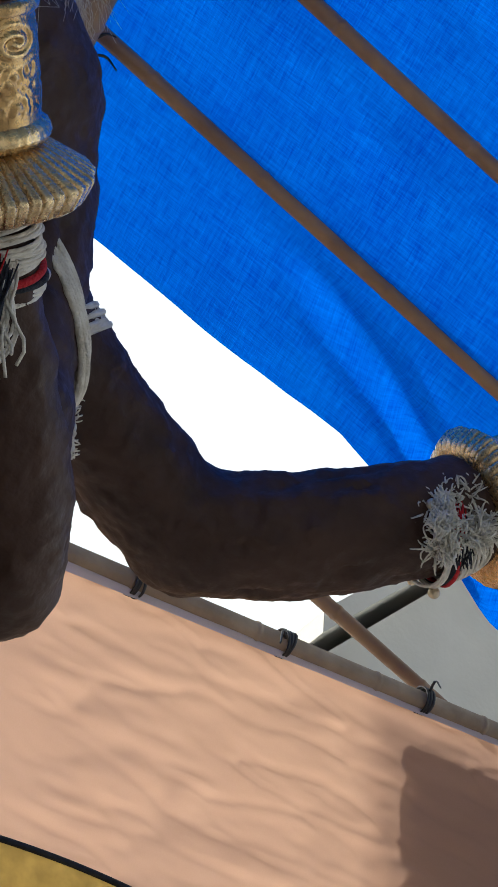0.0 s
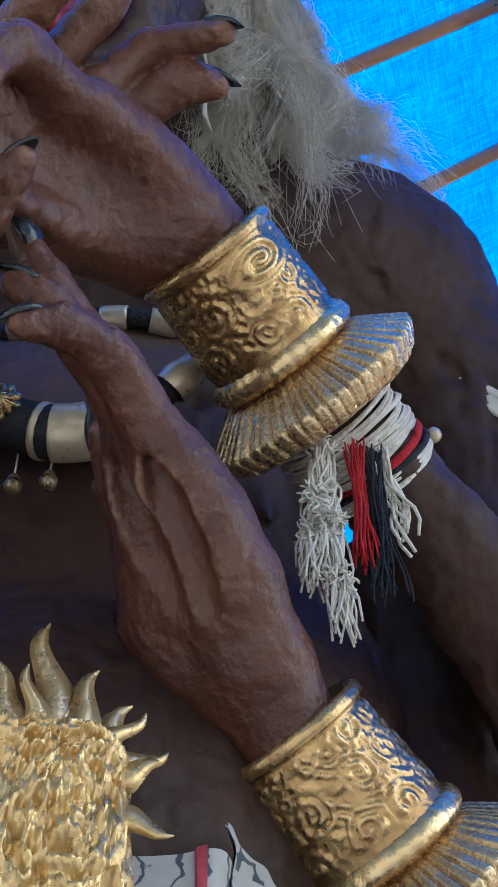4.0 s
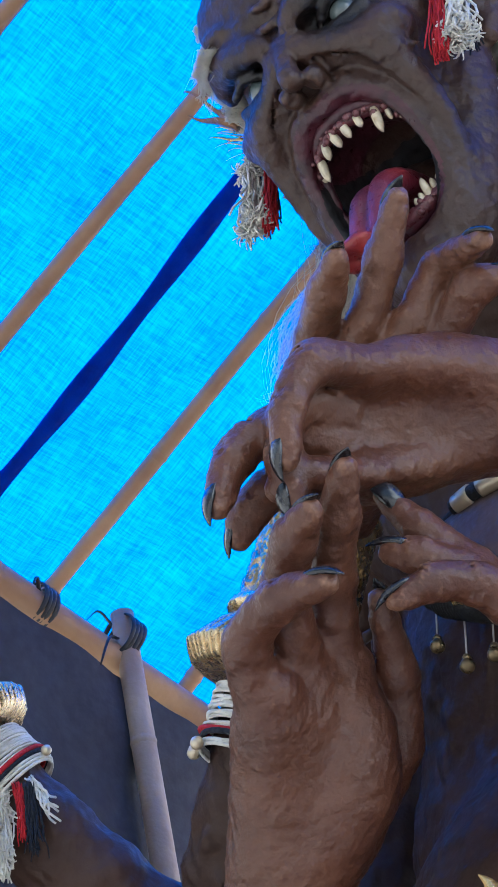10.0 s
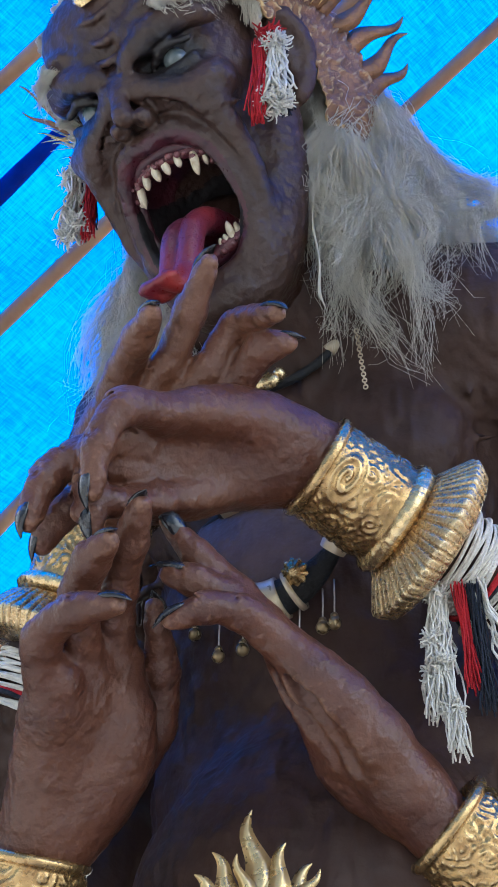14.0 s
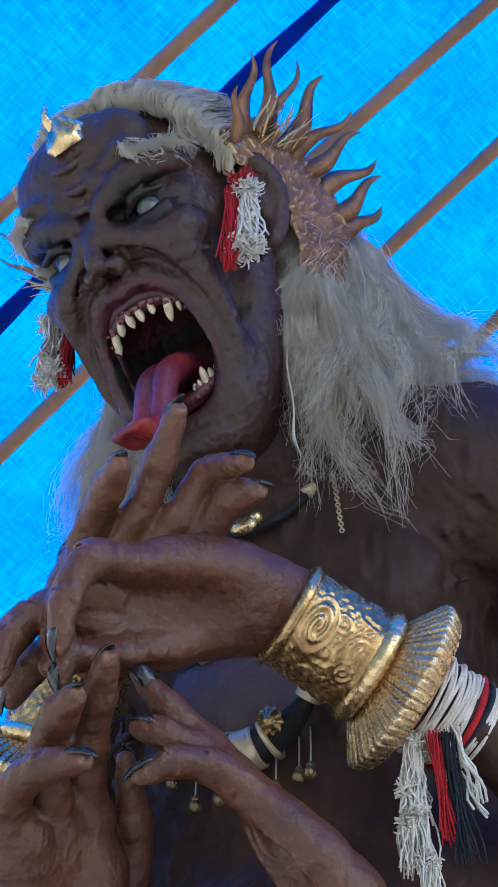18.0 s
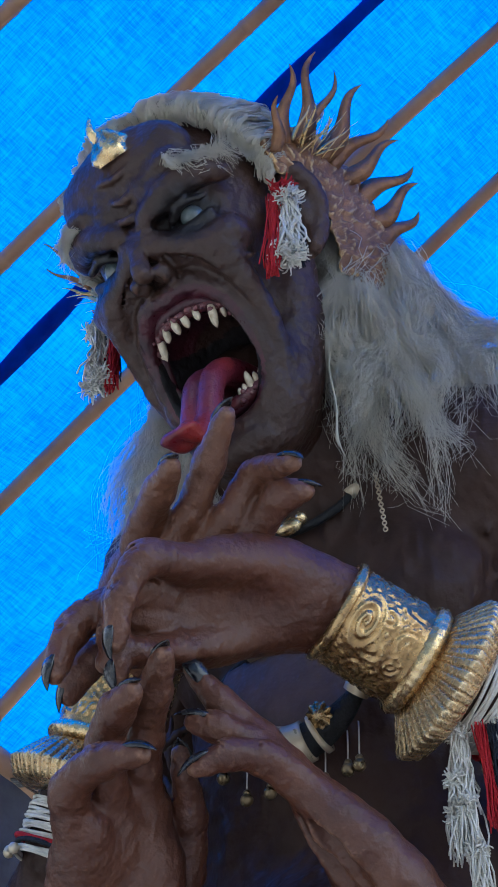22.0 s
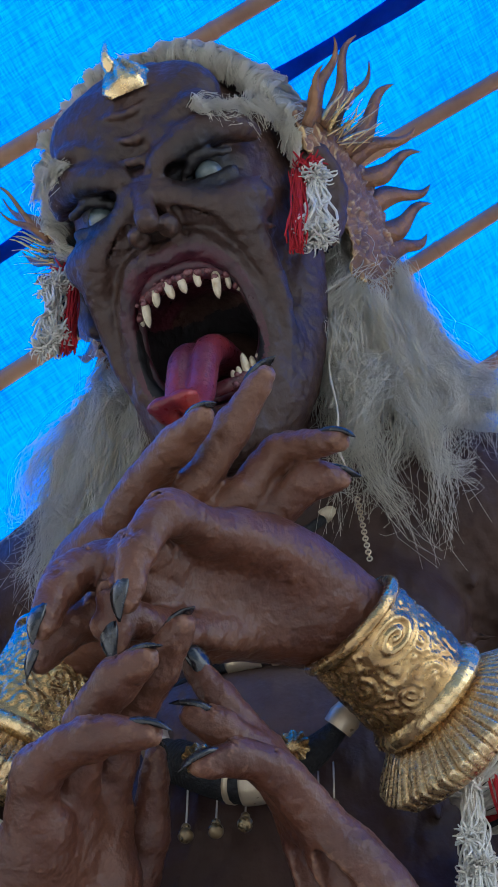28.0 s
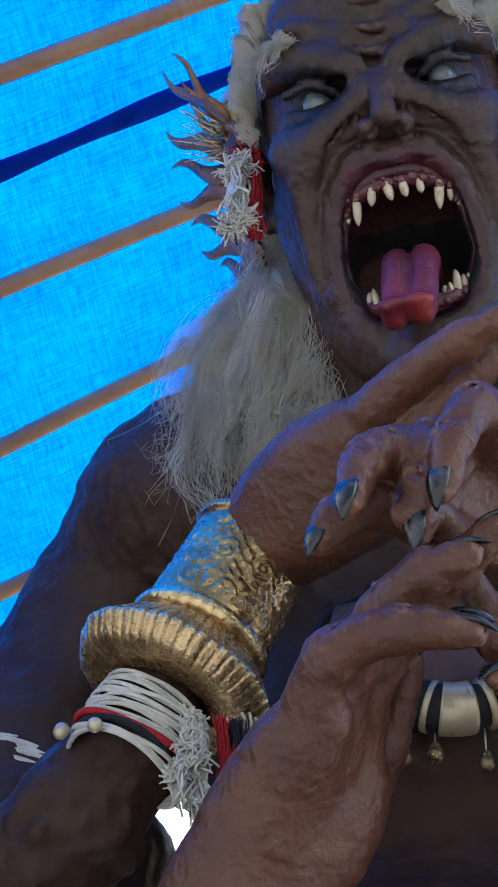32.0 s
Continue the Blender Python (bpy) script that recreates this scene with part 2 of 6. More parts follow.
def sheet(name, base, second, through, scale, weave):
    """A woven sheet that lets light through: crossing threads, creases and blotches."""
    m = bpy.data.materials.new(name)
    m.use_nodes = True
    n, l = m.node_tree.nodes, m.node_tree.links
    p = n["Principled BSDF"]
    p.inputs["Roughness"].default_value = 0.5
    p.inputs["Specular IOR Level"].default_value = 0.06
    uv = n.new("ShaderNodeUVMap")
    total = None
    for stretch, size in (((1, 17, 1), weave), ((17, 1, 1), weave), ((1, 12, 1), weave * 2.6), ((12, 1, 1), weave * 2.6)):
        mp = n.new("ShaderNodeMapping")
        mp.inputs["Scale"].default_value = stretch
        l.new(uv.outputs[0], mp.inputs[0])
        t = n.new("ShaderNodeTexNoise")
        t.inputs["Scale"].default_value, t.inputs["Detail"].default_value = size, 4
        l.new(mp.outputs[0], t.inputs["Vector"])
        if total is None:
            total = t.outputs[0]
        else:
            a = n.new("ShaderNodeMath")
            l.new(total, a.inputs[0])
            l.new(t.outputs[0], a.inputs[1])
            total = a.outputs[0]
    blot = n.new("ShaderNodeTexNoise")
    blot.inputs["Scale"].default_value, blot.inputs["Detail"].default_value = scale, 5
    l.new(uv.outputs[0], blot.inputs["Vector"])
    wide = n.new("ShaderNodeMath")
    wide.operation = "MULTIPLY"
    wide.inputs[1].default_value = 0.8
    l.new(blot.outputs[0], wide.inputs[0])
    a = n.new("ShaderNodeMath")
    l.new(total, a.inputs[0])
    l.new(wide.outputs[0], a.inputs[1])
    r = n.new("ShaderNodeMapRange")
    r.inputs[1].default_value, r.inputs[2].default_value = 1.75, 2.90
    l.new(a.outputs[0], r.inputs[0])
    x = n.new("ShaderNodeMix")
    x.data_type = "RGBA"
    l.new(r.outputs[0], x.inputs[0])
    x.inputs[6].default_value, x.inputs[7].default_value = (*base, 1), (*second, 1)
    l.new(x.outputs[2], p.inputs["Base Color"])
    b = n.new("ShaderNodeBump")
    b.inputs["Strength"].default_value, b.inputs["Distance"].default_value = 0.25, 0.01
    l.new(a.outputs[0], b.inputs["Height"])
    l.new(b.outputs[0], p.inputs["Normal"])
    t = n.new("ShaderNodeBsdfTranslucent")
    l.new(x.outputs[2], t.inputs[0])
    l.new(b.outputs[0], t.inputs["Normal"])
    s = n.new("ShaderNodeMixShader")
    s.inputs[0].default_value = through
    l.new(p.outputs[0], s.inputs[1])
    l.new(t.outputs[0], s.inputs[2])
    l.new(s.outputs[0], n["Material Output"].inputs[0])
    return m


TARP = sheet("blue_tarpaulin", (0.0, 0.060, 0.60), (0.0, 0.200, 0.93), 0.78, 3.2, 8.5)
def fold_lines(m, scale, strength, stretch):
    """Crisp press folds in a hung cloth, on both of its lights."""
    n, l = m.node_tree.nodes, m.node_tree.links
    uv = n.new("ShaderNodeUVMap")
    mp = n.new("ShaderNodeMapping")
    mp.inputs["Scale"].default_value = stretch
    mp.inputs["Rotation"].default_value = (0, 0, 0.35)
    l.new(uv.outputs[0], mp.inputs[0])
    t = n.new("ShaderNodeTexNoise")
    t.noise_type = "RIDGED_MULTIFRACTAL"
    t.inputs["Scale"].default_value, t.inputs["Detail"].default_value, t.inputs["Distortion"].default_value = scale, 3, 0.6
    l.new(mp.outputs[0], t.inputs["Vector"])
    b = n.new("ShaderNodeBump")
    b.inputs["Strength"].default_value, b.inputs["Distance"].default_value = strength, 0.03
    l.new(t.outputs[0], b.inputs["Height"])
    for node in ("Principled BSDF", "Translucent BSDF"):
        slot = n[node].inputs["Normal"]
        if not b.inputs["Normal"].links:
            l.new(slot.links[0].from_socket, b.inputs["Normal"])
        l.new(b.outputs[0], slot)
    return m


BANNER = sheet("peach_banner_cloth", (0.68, 0.41, 0.28), (0.72, 0.445, 0.31), 0.62, 2.0, 40.0)
fold_lines(BANNER, 1.6, 0.8, (0.8, 2.4, 1))
fold_lines(TARP, 1.4, 0.35, (0.7, 1.6, 1))
# Bluish light on the top fold is put into this pale lilac colour.
BANNER_HEM = sheet("pale_hem_cloth", (0.50, 0.50, 0.58), (0.58, 0.57, 0.62), 0.35, 3.0, 20.0)
SHADE_SHEET = sheet("grey_shade_sheet", (0.16, 0.13, 0.15), (0.2, 0.16, 0.17), 0.3, 3.0, 20.0)


# ---------------------------------------------------------------- building helpers
BASE = {}


def V(*p):
    return np.array(p, float)


def mesh_of(name, verts, faces, mats, index=None, smooth=True):
    me = bpy.data.meshes.new(name)
    me.from_pydata(np.asarray(verts, float).tolist(), [], [tuple(int(i) for i in f) for f in faces])
    for m in mats if isinstance(mats, (list, tuple)) else [mats]:
        me.materials.append(m)
    if index is not None:
        me.polygons.foreach_set("material_index", np.asarray(index, np.int32))
    me.polygons.foreach_set("use_smooth", np.full(len(me.polygons), smooth))
    me.update()
    return me


def thing(name, loc, label, category, group="", kind=""):
    """An Empty at a thing's base, which parents its parts."""
    ob = new(name)
    ob.empty_display_size = 0.05
    ob.location = loc
    BASE[ob.name] = np.array(loc, float)
    return tagged(ob, label, category, group, kind)


def part(name, geo, mat, parent, label="", smooth=True, kind=""):
    """One mesh, given in world coordinates, under a thing or under one of its parts."""
    at = BASE[parent.name]
    ob = new(name, mesh_of(name, np.asarray(geo[0], float) - at, geo[1], mat, smooth=smooth))
    ob.parent = parent
    BASE[ob.name] = at
    return tagged(ob, label=label, kind=kind)


def single(name, geo, mat, label, category, group="", kind="", smooth=True):
    """A thing that is one mesh."""
    at = np.asarray(geo[0], float).mean(0)
    ob = new(name, mesh_of(name, np.asarray(geo[0], float) - at, geo[1], mat, smooth=smooth))
    ob.location = at
    BASE[ob.name] = at
    return tagged(ob, label, category, group, kind)


def join(*geos):
    vs, fs, n = [], [], 0
    for v, f in geos:
        vs.append(np.asarray(v, float))
        fs += [tuple(i + n for i in q) for q in f]
        n += len(v)
    return np.concatenate(vs), fs


def unit(v):
    return np.asarray(v, float) / max(np.linalg.norm(v), 1e-9)


def spline(points, count):
    """A smooth line through the points (Catmull-Rom), evenly sampled by parameter."""
    p = np.asarray(points, float)
    p = np.concatenate([[2 * p[0] - p[1]], p, [2 * p[-1] - p[-2]]])
    t = np.linspace(0, len(p) - 3 - 1e-9, count)
    i, u = t.astype(int), (t % 1)[:, None]
    a, b, c, d = p[i], p[i + 1], p[i + 2], p[i + 3]
    return 0.5 * (2 * b + (c - a) * u + (2 * a - 5 * b + 4 * c - d) * u**2 + (3 * b - 3 * c + d - a) * u**3)


def tube(points, radii, seg=10, flat=1.0, side=(0.0, 0.0, 1.0), caps=True):
    """A tube along a line; flat squeezes it along the side direction."""
    p = np.asarray(points, float)
    r = np.broadcast_to(np.asarray(radii, float), (len(p),)) if np.ndim(radii) == 0 or len(np.atleast_1d(radii)) == len(p) else np.interp(np.linspace(0, 1, len(p)), np.linspace(0, 1, len(radii)), radii)
    tan = np.gradient(p, axis=0)
    tan /= np.linalg.norm(tan, axis=1)[:, None] + 1e-12
    up = np.array(side, float)
    frames = []
    for t in tan:
        up = up - t * (up @ t)
        if np.linalg.norm(up) < 1e-4:
            up = np.cross(t, (0.3, 1, 0.2))
        up = unit(up)
        frames.append((up, np.cross(t, up)))
    a = np.linspace(0, 2 * np.pi, seg, endpoint=False)
    v = np.concatenate([q + rr * (np.outer(np.cos(a) * flat, f[0]) + np.outer(np.sin(a), f[1])) for q, rr, f in zip(p, r, frames)])
    f = [(i * seg + j, i * seg + (j + 1) % seg, (i + 1) * seg + (j + 1) % seg, (i + 1) * seg + j) for i in range(len(p) - 1) for j in range(seg)]
    if caps:
        f += [tuple(range(seg))[::-1], tuple(range((len(p) - 1) * seg, len(p) * seg))]
    return v, f


def ball(c, r, seg=16, rings=10, turn=None):
    r = np.broadcast_to(np.asarray(r, float), (3,))
    th = np.linspace(0, np.pi, rings + 1)[1:-1]
    a = np.linspace(0, 2 * np.pi, seg, endpoint=False)
    v = [(0, 0, 1)] + [(np.sin(t) * np.cos(x), np.sin(t) * np.sin(x), np.cos(t)) for t in th for x in a] + [(0, 0, -1)]
    v = np.array(v) * r
    if turn is not None:
        v = v @ np.asarray(turn, float).T
    f = [(0, 1 + j, 1 + (j + 1) % seg) for j in range(seg)]
    f += [(1 + i * seg + j, 1 + (i + 1) * seg + j, 1 + (i + 1) * seg + (j + 1) % seg, 1 + i * seg + (j + 1) % seg) for i in range(rings - 2) for j in range(seg)]
    n = len(v) - 1
    f += [(n, n - seg + (j + 1) % seg, n - seg + j) for j in range(seg)]
    return v + np.asarray(c, float), f


def frame_of(axis, side=(0, 0, 1)):
    """Right-handed columns whose third is the axis."""
    w = unit(axis)
    u = unit(np.asarray(side, float) - w * (np.asarray(side, float) @ w))
    return np.stack([u, np.cross(w, u), w], 1)


def lathe(a, b, profile, seg=64, ripple=None, side=(0, 0, 1)):
    """Turns a profile of (metres along a to b, radius) round that axis; ripple(s, angle, radius) may shape it."""
    axes = frame_of(np.subtract(b, a), side)
    ang = np.linspace(0, 2 * np.pi, seg, endpoint=False)
    v = []
    for s, r in profile:
        rr = np.array([r + (ripple(s, x, r) if ripple else 0) for x in ang])
        v.append(np.asarray(a, float) + np.outer(rr * np.cos(ang), axes[:, 0]) + np.outer(rr * np.sin(ang), axes[:, 1]) + s * axes[:, 2])
    f = [(i * seg + j, i * seg + (j + 1) % seg, (i + 1) * seg + (j + 1) % seg, (i + 1) * seg + j) for i in range(len(profile) - 1) for j in range(seg)]
    return np.concatenate(v), f


def box(lo, hi):
    (a, b, c), (d, e, g) = lo, hi
    v = [(x, y, z) for x in (a, d) for y in (b, e) for z in (c, g)]
    return np.array(v, float), [(0, 1, 3, 2), (4, 6, 7, 5), (0, 4, 5, 1), (2, 3, 7, 6), (0, 2, 6, 4), (1, 5, 7, 3)]


class Clay:
    """Solid forms blended on a grid and turned into one smooth skin."""

    def __init__(self, lo, hi, h):
        self.lo, self.h = np.array(lo, float), h
        n = np.ceil((np.array(hi) - self.lo) / h).astype(int) + 1
        self.d = np.full(n, 0.5, np.float32)

    def _part(self, lo, hi):
        i = np.clip(np.floor((np.asarray(lo) - self.lo) / self.h).astype(int), 0, self.d.shape)
        j = np.clip(np.ceil((np.asarray(hi) - self.lo) / self.h).astype(int) + 1, 0, self.d.shape)
        s = tuple(slice(a, max(a, b)) for a, b in zip(i, j))
        g = [(self.lo[n] + self.h * np.arange(s[n].start, s[n].stop)).astype(np.float32) for n in range(3)]
        return s, g[0][:, None, None], g[1][None, :, None], g[2][None, None, :]

    def _blend(self, s, d, k, cut):
        old = self.d[s]
        if cut:
            h = np.clip(0.5 - 0.5 * (old + d) / k, 0, 1)
            self.d[s] = old * (1 - h) - d * h + k * h * (1 - h)
        else:
            h = np.clip(0.5 + 0.5 * (old - d) / k, 0, 1)
            self.d[s] = old * (1 - h) + d * h - k * h * (1 - h)

    def cone(self, a, b, ra, rb, k=0.02, cut=False):
        a, b = np.asarray(a, float), np.asarray(b, float)
        m = max(ra, rb) + 2 * k + 2 * self.h
        s, x, y, z = self._part(np.minimum(a, b) - m, np.maximum(a, b) + m)
        if self.d[s].size == 0:
            return self
        w = b - a
        t = np.clip(((x - a[0]) * w[0] + (y - a[1]) * w[1] + (z - a[2]) * w[2]) / (w @ w + 1e-12), 0, 1)
        d = np.sqrt((x - a[0] - t * w[0]) ** 2 + (y - a[1] - t * w[1]) ** 2 + (z - a[2] - t * w[2]) ** 2) - (ra + (rb - ra) * t)
        self._blend(s, d, k, cut)
        return self

    def chain(self, points, radii, k=0.02, count=0, cut=False):
        p = spline(points, count) if count else np.asarray(points, float)
        r = np.interp(np.linspace(0, 1, len(p)), np.linspace(0, 1, len(radii)), radii)
        for i in range(len(p) - 1):
            self.cone(p[i], p[i + 1], r[i], r[i + 1], k, cut)
        return self

    def egg(self, c, r, k=0.03, cut=False, turn=None):
        c, r = np.asarray(c, float), np.broadcast_to(np.asarray(r, float), (3,))
        m = r.max() + 2 * k + 2 * self.h
        s, x, y, z = self._part(c - m, c + m)
        if self.d[s].size == 0:
            return self
        x, y, z = x - c[0], y - c[1], z - c[2]
        if turn is not None:
            q = np.asarray(turn, float)
            x, y, z = (q[0, n] * x + q[1, n] * y + q[2, n] * z for n in range(3))
        k0 = np.sqrt((x / r[0]) ** 2 + (y / r[1]) ** 2 + (z / r[2]) ** 2)
        k1 = np.sqrt((x / r[0] ** 2) ** 2 + (y / r[1] ** 2) ** 2 + (z / r[2] ** 2) ** 2) + 1e-6
        self._blend(s, k0 * (k0 - 1) / k1, k, cut)
        return self

    def skin(self):
        d, ins = self.d, self.d < 0
        n = np.array(d.shape) - 1
        cnt = sum(ins[i : i + n[0], j : j + n[1], k : k + n[2]].astype(np.int8) for i in (0, 1) for j in (0, 1) for k in (0, 1))
        cells = np.argwhere((cnt > 0) & (cnt < 8))
        idx = np.full(n, -1, np.int64)
        idx[tuple(cells.T)] = np.arange(len(cells))
        tot, num = np.zeros((len(cells), 3)), np.zeros(len(cells))
        corners = [(i, j, k) for i in (0, 1) for j in (0, 1) for k in (0, 1)]
        for a in corners:
            for ax in range(3):
                if a[ax]:
                    continue
                b = list(a)
                b[ax] = 1
                da, db = d[tuple((cells + a).T)], d[tuple((cells + b).T)]
                hit = (da < 0) != (db < 0)
                t = np.where(hit, da / np.where(hit, da - db, 1), 0)
                p = np.tile(np.array(a, float), (len(cells), 1))
                p[:, ax] += t
                tot += p * hit[:, None]
                num += hit
        verts = self.lo + self.h * (cells + tot / num[:, None])
        faces = []
        for ax, (u, w) in enumerate(((1, 2), (2, 0), (0, 1))):
            a = [slice(None)] * 3
            b = [slice(None)] * 3
            a[ax], b[ax] = slice(0, -1), slice(1, None)
            e = np.argwhere(ins[tuple(a)] != ins[tuple(b)])
            e = e[np.all((e[:, [u, w]] > 0) & (e[:, [u, w]] < n[[u, w]]), 1)]
            out = ins[tuple(e.T)]
            q = []
            for su, sw in ((1, 1), (0, 1), (0, 0), (1, 0)):
                c = e.copy()
                c[:, u] -= su
                c[:, w] -= sw
                q.append(idx[tuple(c.T)])
            q = np.stack(q, 1)
            q[~out] = q[~out][:, ::-1]
            faces.append(q)
        return verts, np.concatenate(faces)


def rough_up(verts, faces, amount, size, seed=0.0):
    """Uneven hand-worked surface: moves each vertex along its normal by fractal noise."""
    v = np.array(verts)
    f = np.asarray(faces)
    nrm = np.zeros_like(v)
    fn = np.cross(v[f[:, 2]] - v[f[:, 0]], v[f[:, 3]] - v[f[:, 1]])
    for c in range(4):
        np.add.at(nrm, f[:, c], fn)
    nrm /= np.linalg.norm(nrm, axis=1)[:, None] + 1e-12
    d = np.array([noise.fractal(Vector(p) * (1 / size) + Vector((seed, 0, 0)), 1.0, 2.0, 4) for p in v])
    return v + nrm * (d * amount)[:, None]


# ---------------------------------------------------------------- ground and distance
def make_ground():
    n, r = 40, []
    v, f = [], []
    for i in range(n + 1):
        rad = 0.6 * (1.19 ** i)
        for j in range(48):
            a = j * math.tau / 48
            v.append((rad * math.cos(a), rad * math.sin(a), 0.02 * noise.noise((rad * math.cos(a) * 0.4, rad * math.sin(a) * 0.4, 0)) if rad < 15 else 0.0))
    for i in range(n):
        for j in range(48):
            f.append((i * 48 + j, (i + 1) * 48 + j, (i + 1) * 48 + (j + 1) % 48, i * 48 + (j + 1) % 48))
    f.append(tuple(range(48)))
    single("ground", (v, f), GROUND, "sunlit pale concrete ground round the shelter", "ground", kind="structure")


make_ground()


# ---------------------------------------------------------------- shelter
def roof_z(x, y):
    """Height of the tarpaulin: two slopes that meet at the ridge, x = 1.0."""
    return 5.495 + 0.5 * x - 0.1 * y if x < 1.0 else 5.995 - 0.1 * y - 0.5 * (x - 1.0)


def make_tarp(name, x0, x1, y0, y1, label, seed, sag):
    nx, ny = 110, 130
    v, f, uv = [], [], []
    for i in range(nx + 1):
        for j in range(ny + 1):
            x, y = x0 + (x1 - x0) * i / nx, y0 + (y1 - y0) * j / ny
            crease = noise.fractal(Vector((x * 1.3 + seed, y * 4.5, 0)), 1, 2, 4) * 0.014 + noise.noise((x * 9 + seed, y * 9, 2)) * 0.004
            belly = sag * abs(math.sin(math.pi * (y * 2.1 + 0.2 * x + 0.25)))
            edge = 0.0
            if x1 > 1.5:
                # a loose fold that runs out to the rear edge
                u = (x - 1.78) * 0.955 + (y - 1.12) * 0.30
                w = -(x - 1.78) * 0.30 + (y - 1.12) * 0.955
                edge = 0.045 * math.exp(-((w + 0.02) / 0.035) ** 2) * min(1, max(0, u / 0.25)) - 0.03 * math.exp(-((w - 0.05) / 0.03) ** 2) * min(1, max(0, u / 0.2))
            rear = (1.47 - np.interp(x, (1.36, 1.72, 2.16, 2.57, 2.76, 3.6), (1.47, 1.41, 1.32, 1.36, 1.395, 1.45))) * max(0, j / ny - 0.7) / 0.3 if x1 > 1.5 else 0.0
            v.append((x, y - rear, roof_z(x, y) + 0.035 + crease - belly + edge))
    for i in range(nx):
        for j in range(ny):
            a = i * (ny + 1) + j
            f.append((a, a + 1, a + ny + 2, a + ny + 1))
    ob = single(name, (v, f), TARP, label, "tarpaulin", kind="structure")
    layer = ob.data.uv_layers.new(name="UVMap")
    co = np.array(v)[:, :2]
    loops = np.zeros(len(ob.data.loops), np.int32)
    ob.data.loops.foreach_get("vertex_index", loops)
    turn = np.array([[0.985, -0.17], [0.17, 0.985]])
    layer.data.foreach_set("uv", (co[loops] @ turn.T).ravel())
    return ob


make_tarp("tarpaulin", -1.75, 1.0, -1.9, 2.1, "bright blue woven tarpaulin roof stretched over bamboo rafters", 0.0, 0.012)
make_tarp("tarpaulin", 1.0, 3.6, -1.9, 1.47, "deep blue creased tarpaulin roof slope with a loose rear edge", 7.0, 0.02)


def bamboo(name, a, b, r, mat, label, group="", every=0.42, seed=0, via=None):
    """A bamboo pole with swollen nodes and a slight bend: culm and node rings."""
    rnd = random.Random(seed)
    a, b = np.array(a, float), np.array(b, float)
    length = np.linalg.norm(b - a)
    mid = (a + b) / 2 + np.array([rnd.uniform(-1, 1), rnd.uniform(-1, 1), rnd.uniform(-0.3, 0.3)]) * 0.006 * length
    n = max(8, int(length / 0.06))
    p = spline([a, mid if via is None else via, b], n)
    top = thing(name, a, label, "bamboo pole", group)
    taper = np.linspace(1.05, 0.9, n)
    part("culm", tube(p, r * taper, 14), mat, top)
    s = rnd.uniform(0.1, 0.3)
    while s < length - 0.05:
        t = s / length
        i = min(int(t * (n - 1)), n - 2)
        c = p[i] + (p[i + 1] - p[i]) * (t * (n - 1) - i)
        w = unit(p[i + 1] - p[i])
        ring = r * taper[i]
        part("node", lathe(c - w * 0.012, c + w * 0.012, [(0, ring * 0.99), (0.006, ring * 1.06), (0.012, ring * 1.1), (0.016, ring * 1.05), (0.024, ring * 0.99)], 14), mat, top)
        s += every * rnd.uniform(0.85, 1.15)
    return top


def lashing(c, axis, r, label="black rubber strip lashing knotted round bamboo", turns=4, tails=2, seed=0):
    rnd = random.Random(seed)
    q = frame_of(axis)
    top = thing("lashing", c, label, "lashing", "lashings on the bamboo frame")
    for i in range(turns):
        a = np.linspace(0, math.tau, 24)
        s = (i - turns / 2) * 0.012
        tilt = rnd.uniform(-0.25, 0.25)
        p = np.asarray(c) + np.outer(np.cos(a) * (r + 0.004), q[:, 0]) + np.outer(np.sin(a) * (r + 0.004), q[:, 1]) + np.outer(s + tilt * r * np.cos(a), q[:, 2])
        part("strip", tube(p, 0.007, 6, 0.5, caps=False), RUBBER, top)
    for i in range(tails):
        d = unit((rnd.uniform(-1, 1), rnd.uniform(-1, 0.2), rnd.uniform(-0.6, 0.8)))
        s = np.asarray(c) + d * r
        p = spline([s, s + d * 0.05, s + d * 0.09 + V(0, 0, -0.04 - 0.05 * rnd.random())], 8)
        part("tail", tube(p, [0.006, 0.005, 0.003], 5, 0.4), RUBBER, top)


for k, (a, m, b) in enumerate((((-1.6, -0.005), (-0.3, -0.17), (1.0, -0.315)), ((-1.7, 0.555), (-0.3, 0.34), (1.0, 0.215)), ((-1.6, 1.055), (-0.3, 0.74), (1.0, 0.545)), ((-1.6, 1.435), (-0.3, 1.20), (1.0, 0.945)), ((-1.6, -0.5), (-0.3, -0.64), (1.0, -0.78)), ((-1.6, 1.9), (-0.3, 1.7), (1.0, 1.5)))):
    bamboo("rafter", (*a, roof_z(*a)), (*b, roof_z(*b)), 0.022, BAMBOO, "slender brown bamboo rafter under the blue tarpaulin", "rafters of the shelter", seed=k, via=np.array((*m, roof_z(*m))))
for k, (a, b) in enumerate((((1.0, 1.01), (3.5, 0.78)), ((1.0, 0.55), (3.5, 0.34)), ((1.0, 0.08), (3.5, -0.1)), ((1.0, -0.5), (3.5, -0.7)))):
    bamboo("rafter", (*a, roof_z(*a)), (*b, roof_z(*b)), 0.022, BAMBOO, "slender brown bamboo rafter under the blue tarpaulin", "rafters of the shelter", seed=20 + k)
seam_a, seam_b = V(-1.7, 0.245, roof_z(-1.7, 0.245)), V(1.0, -0.147, roof_z(1, -0.147))
sp = spline([seam_a + (seam_b - seam_a) * t + V(0, 0.012 * math.sin(9 * t), -0.01 * math.sin(5 * t)) for t in np.linspace(0, 1, 12)], 60)
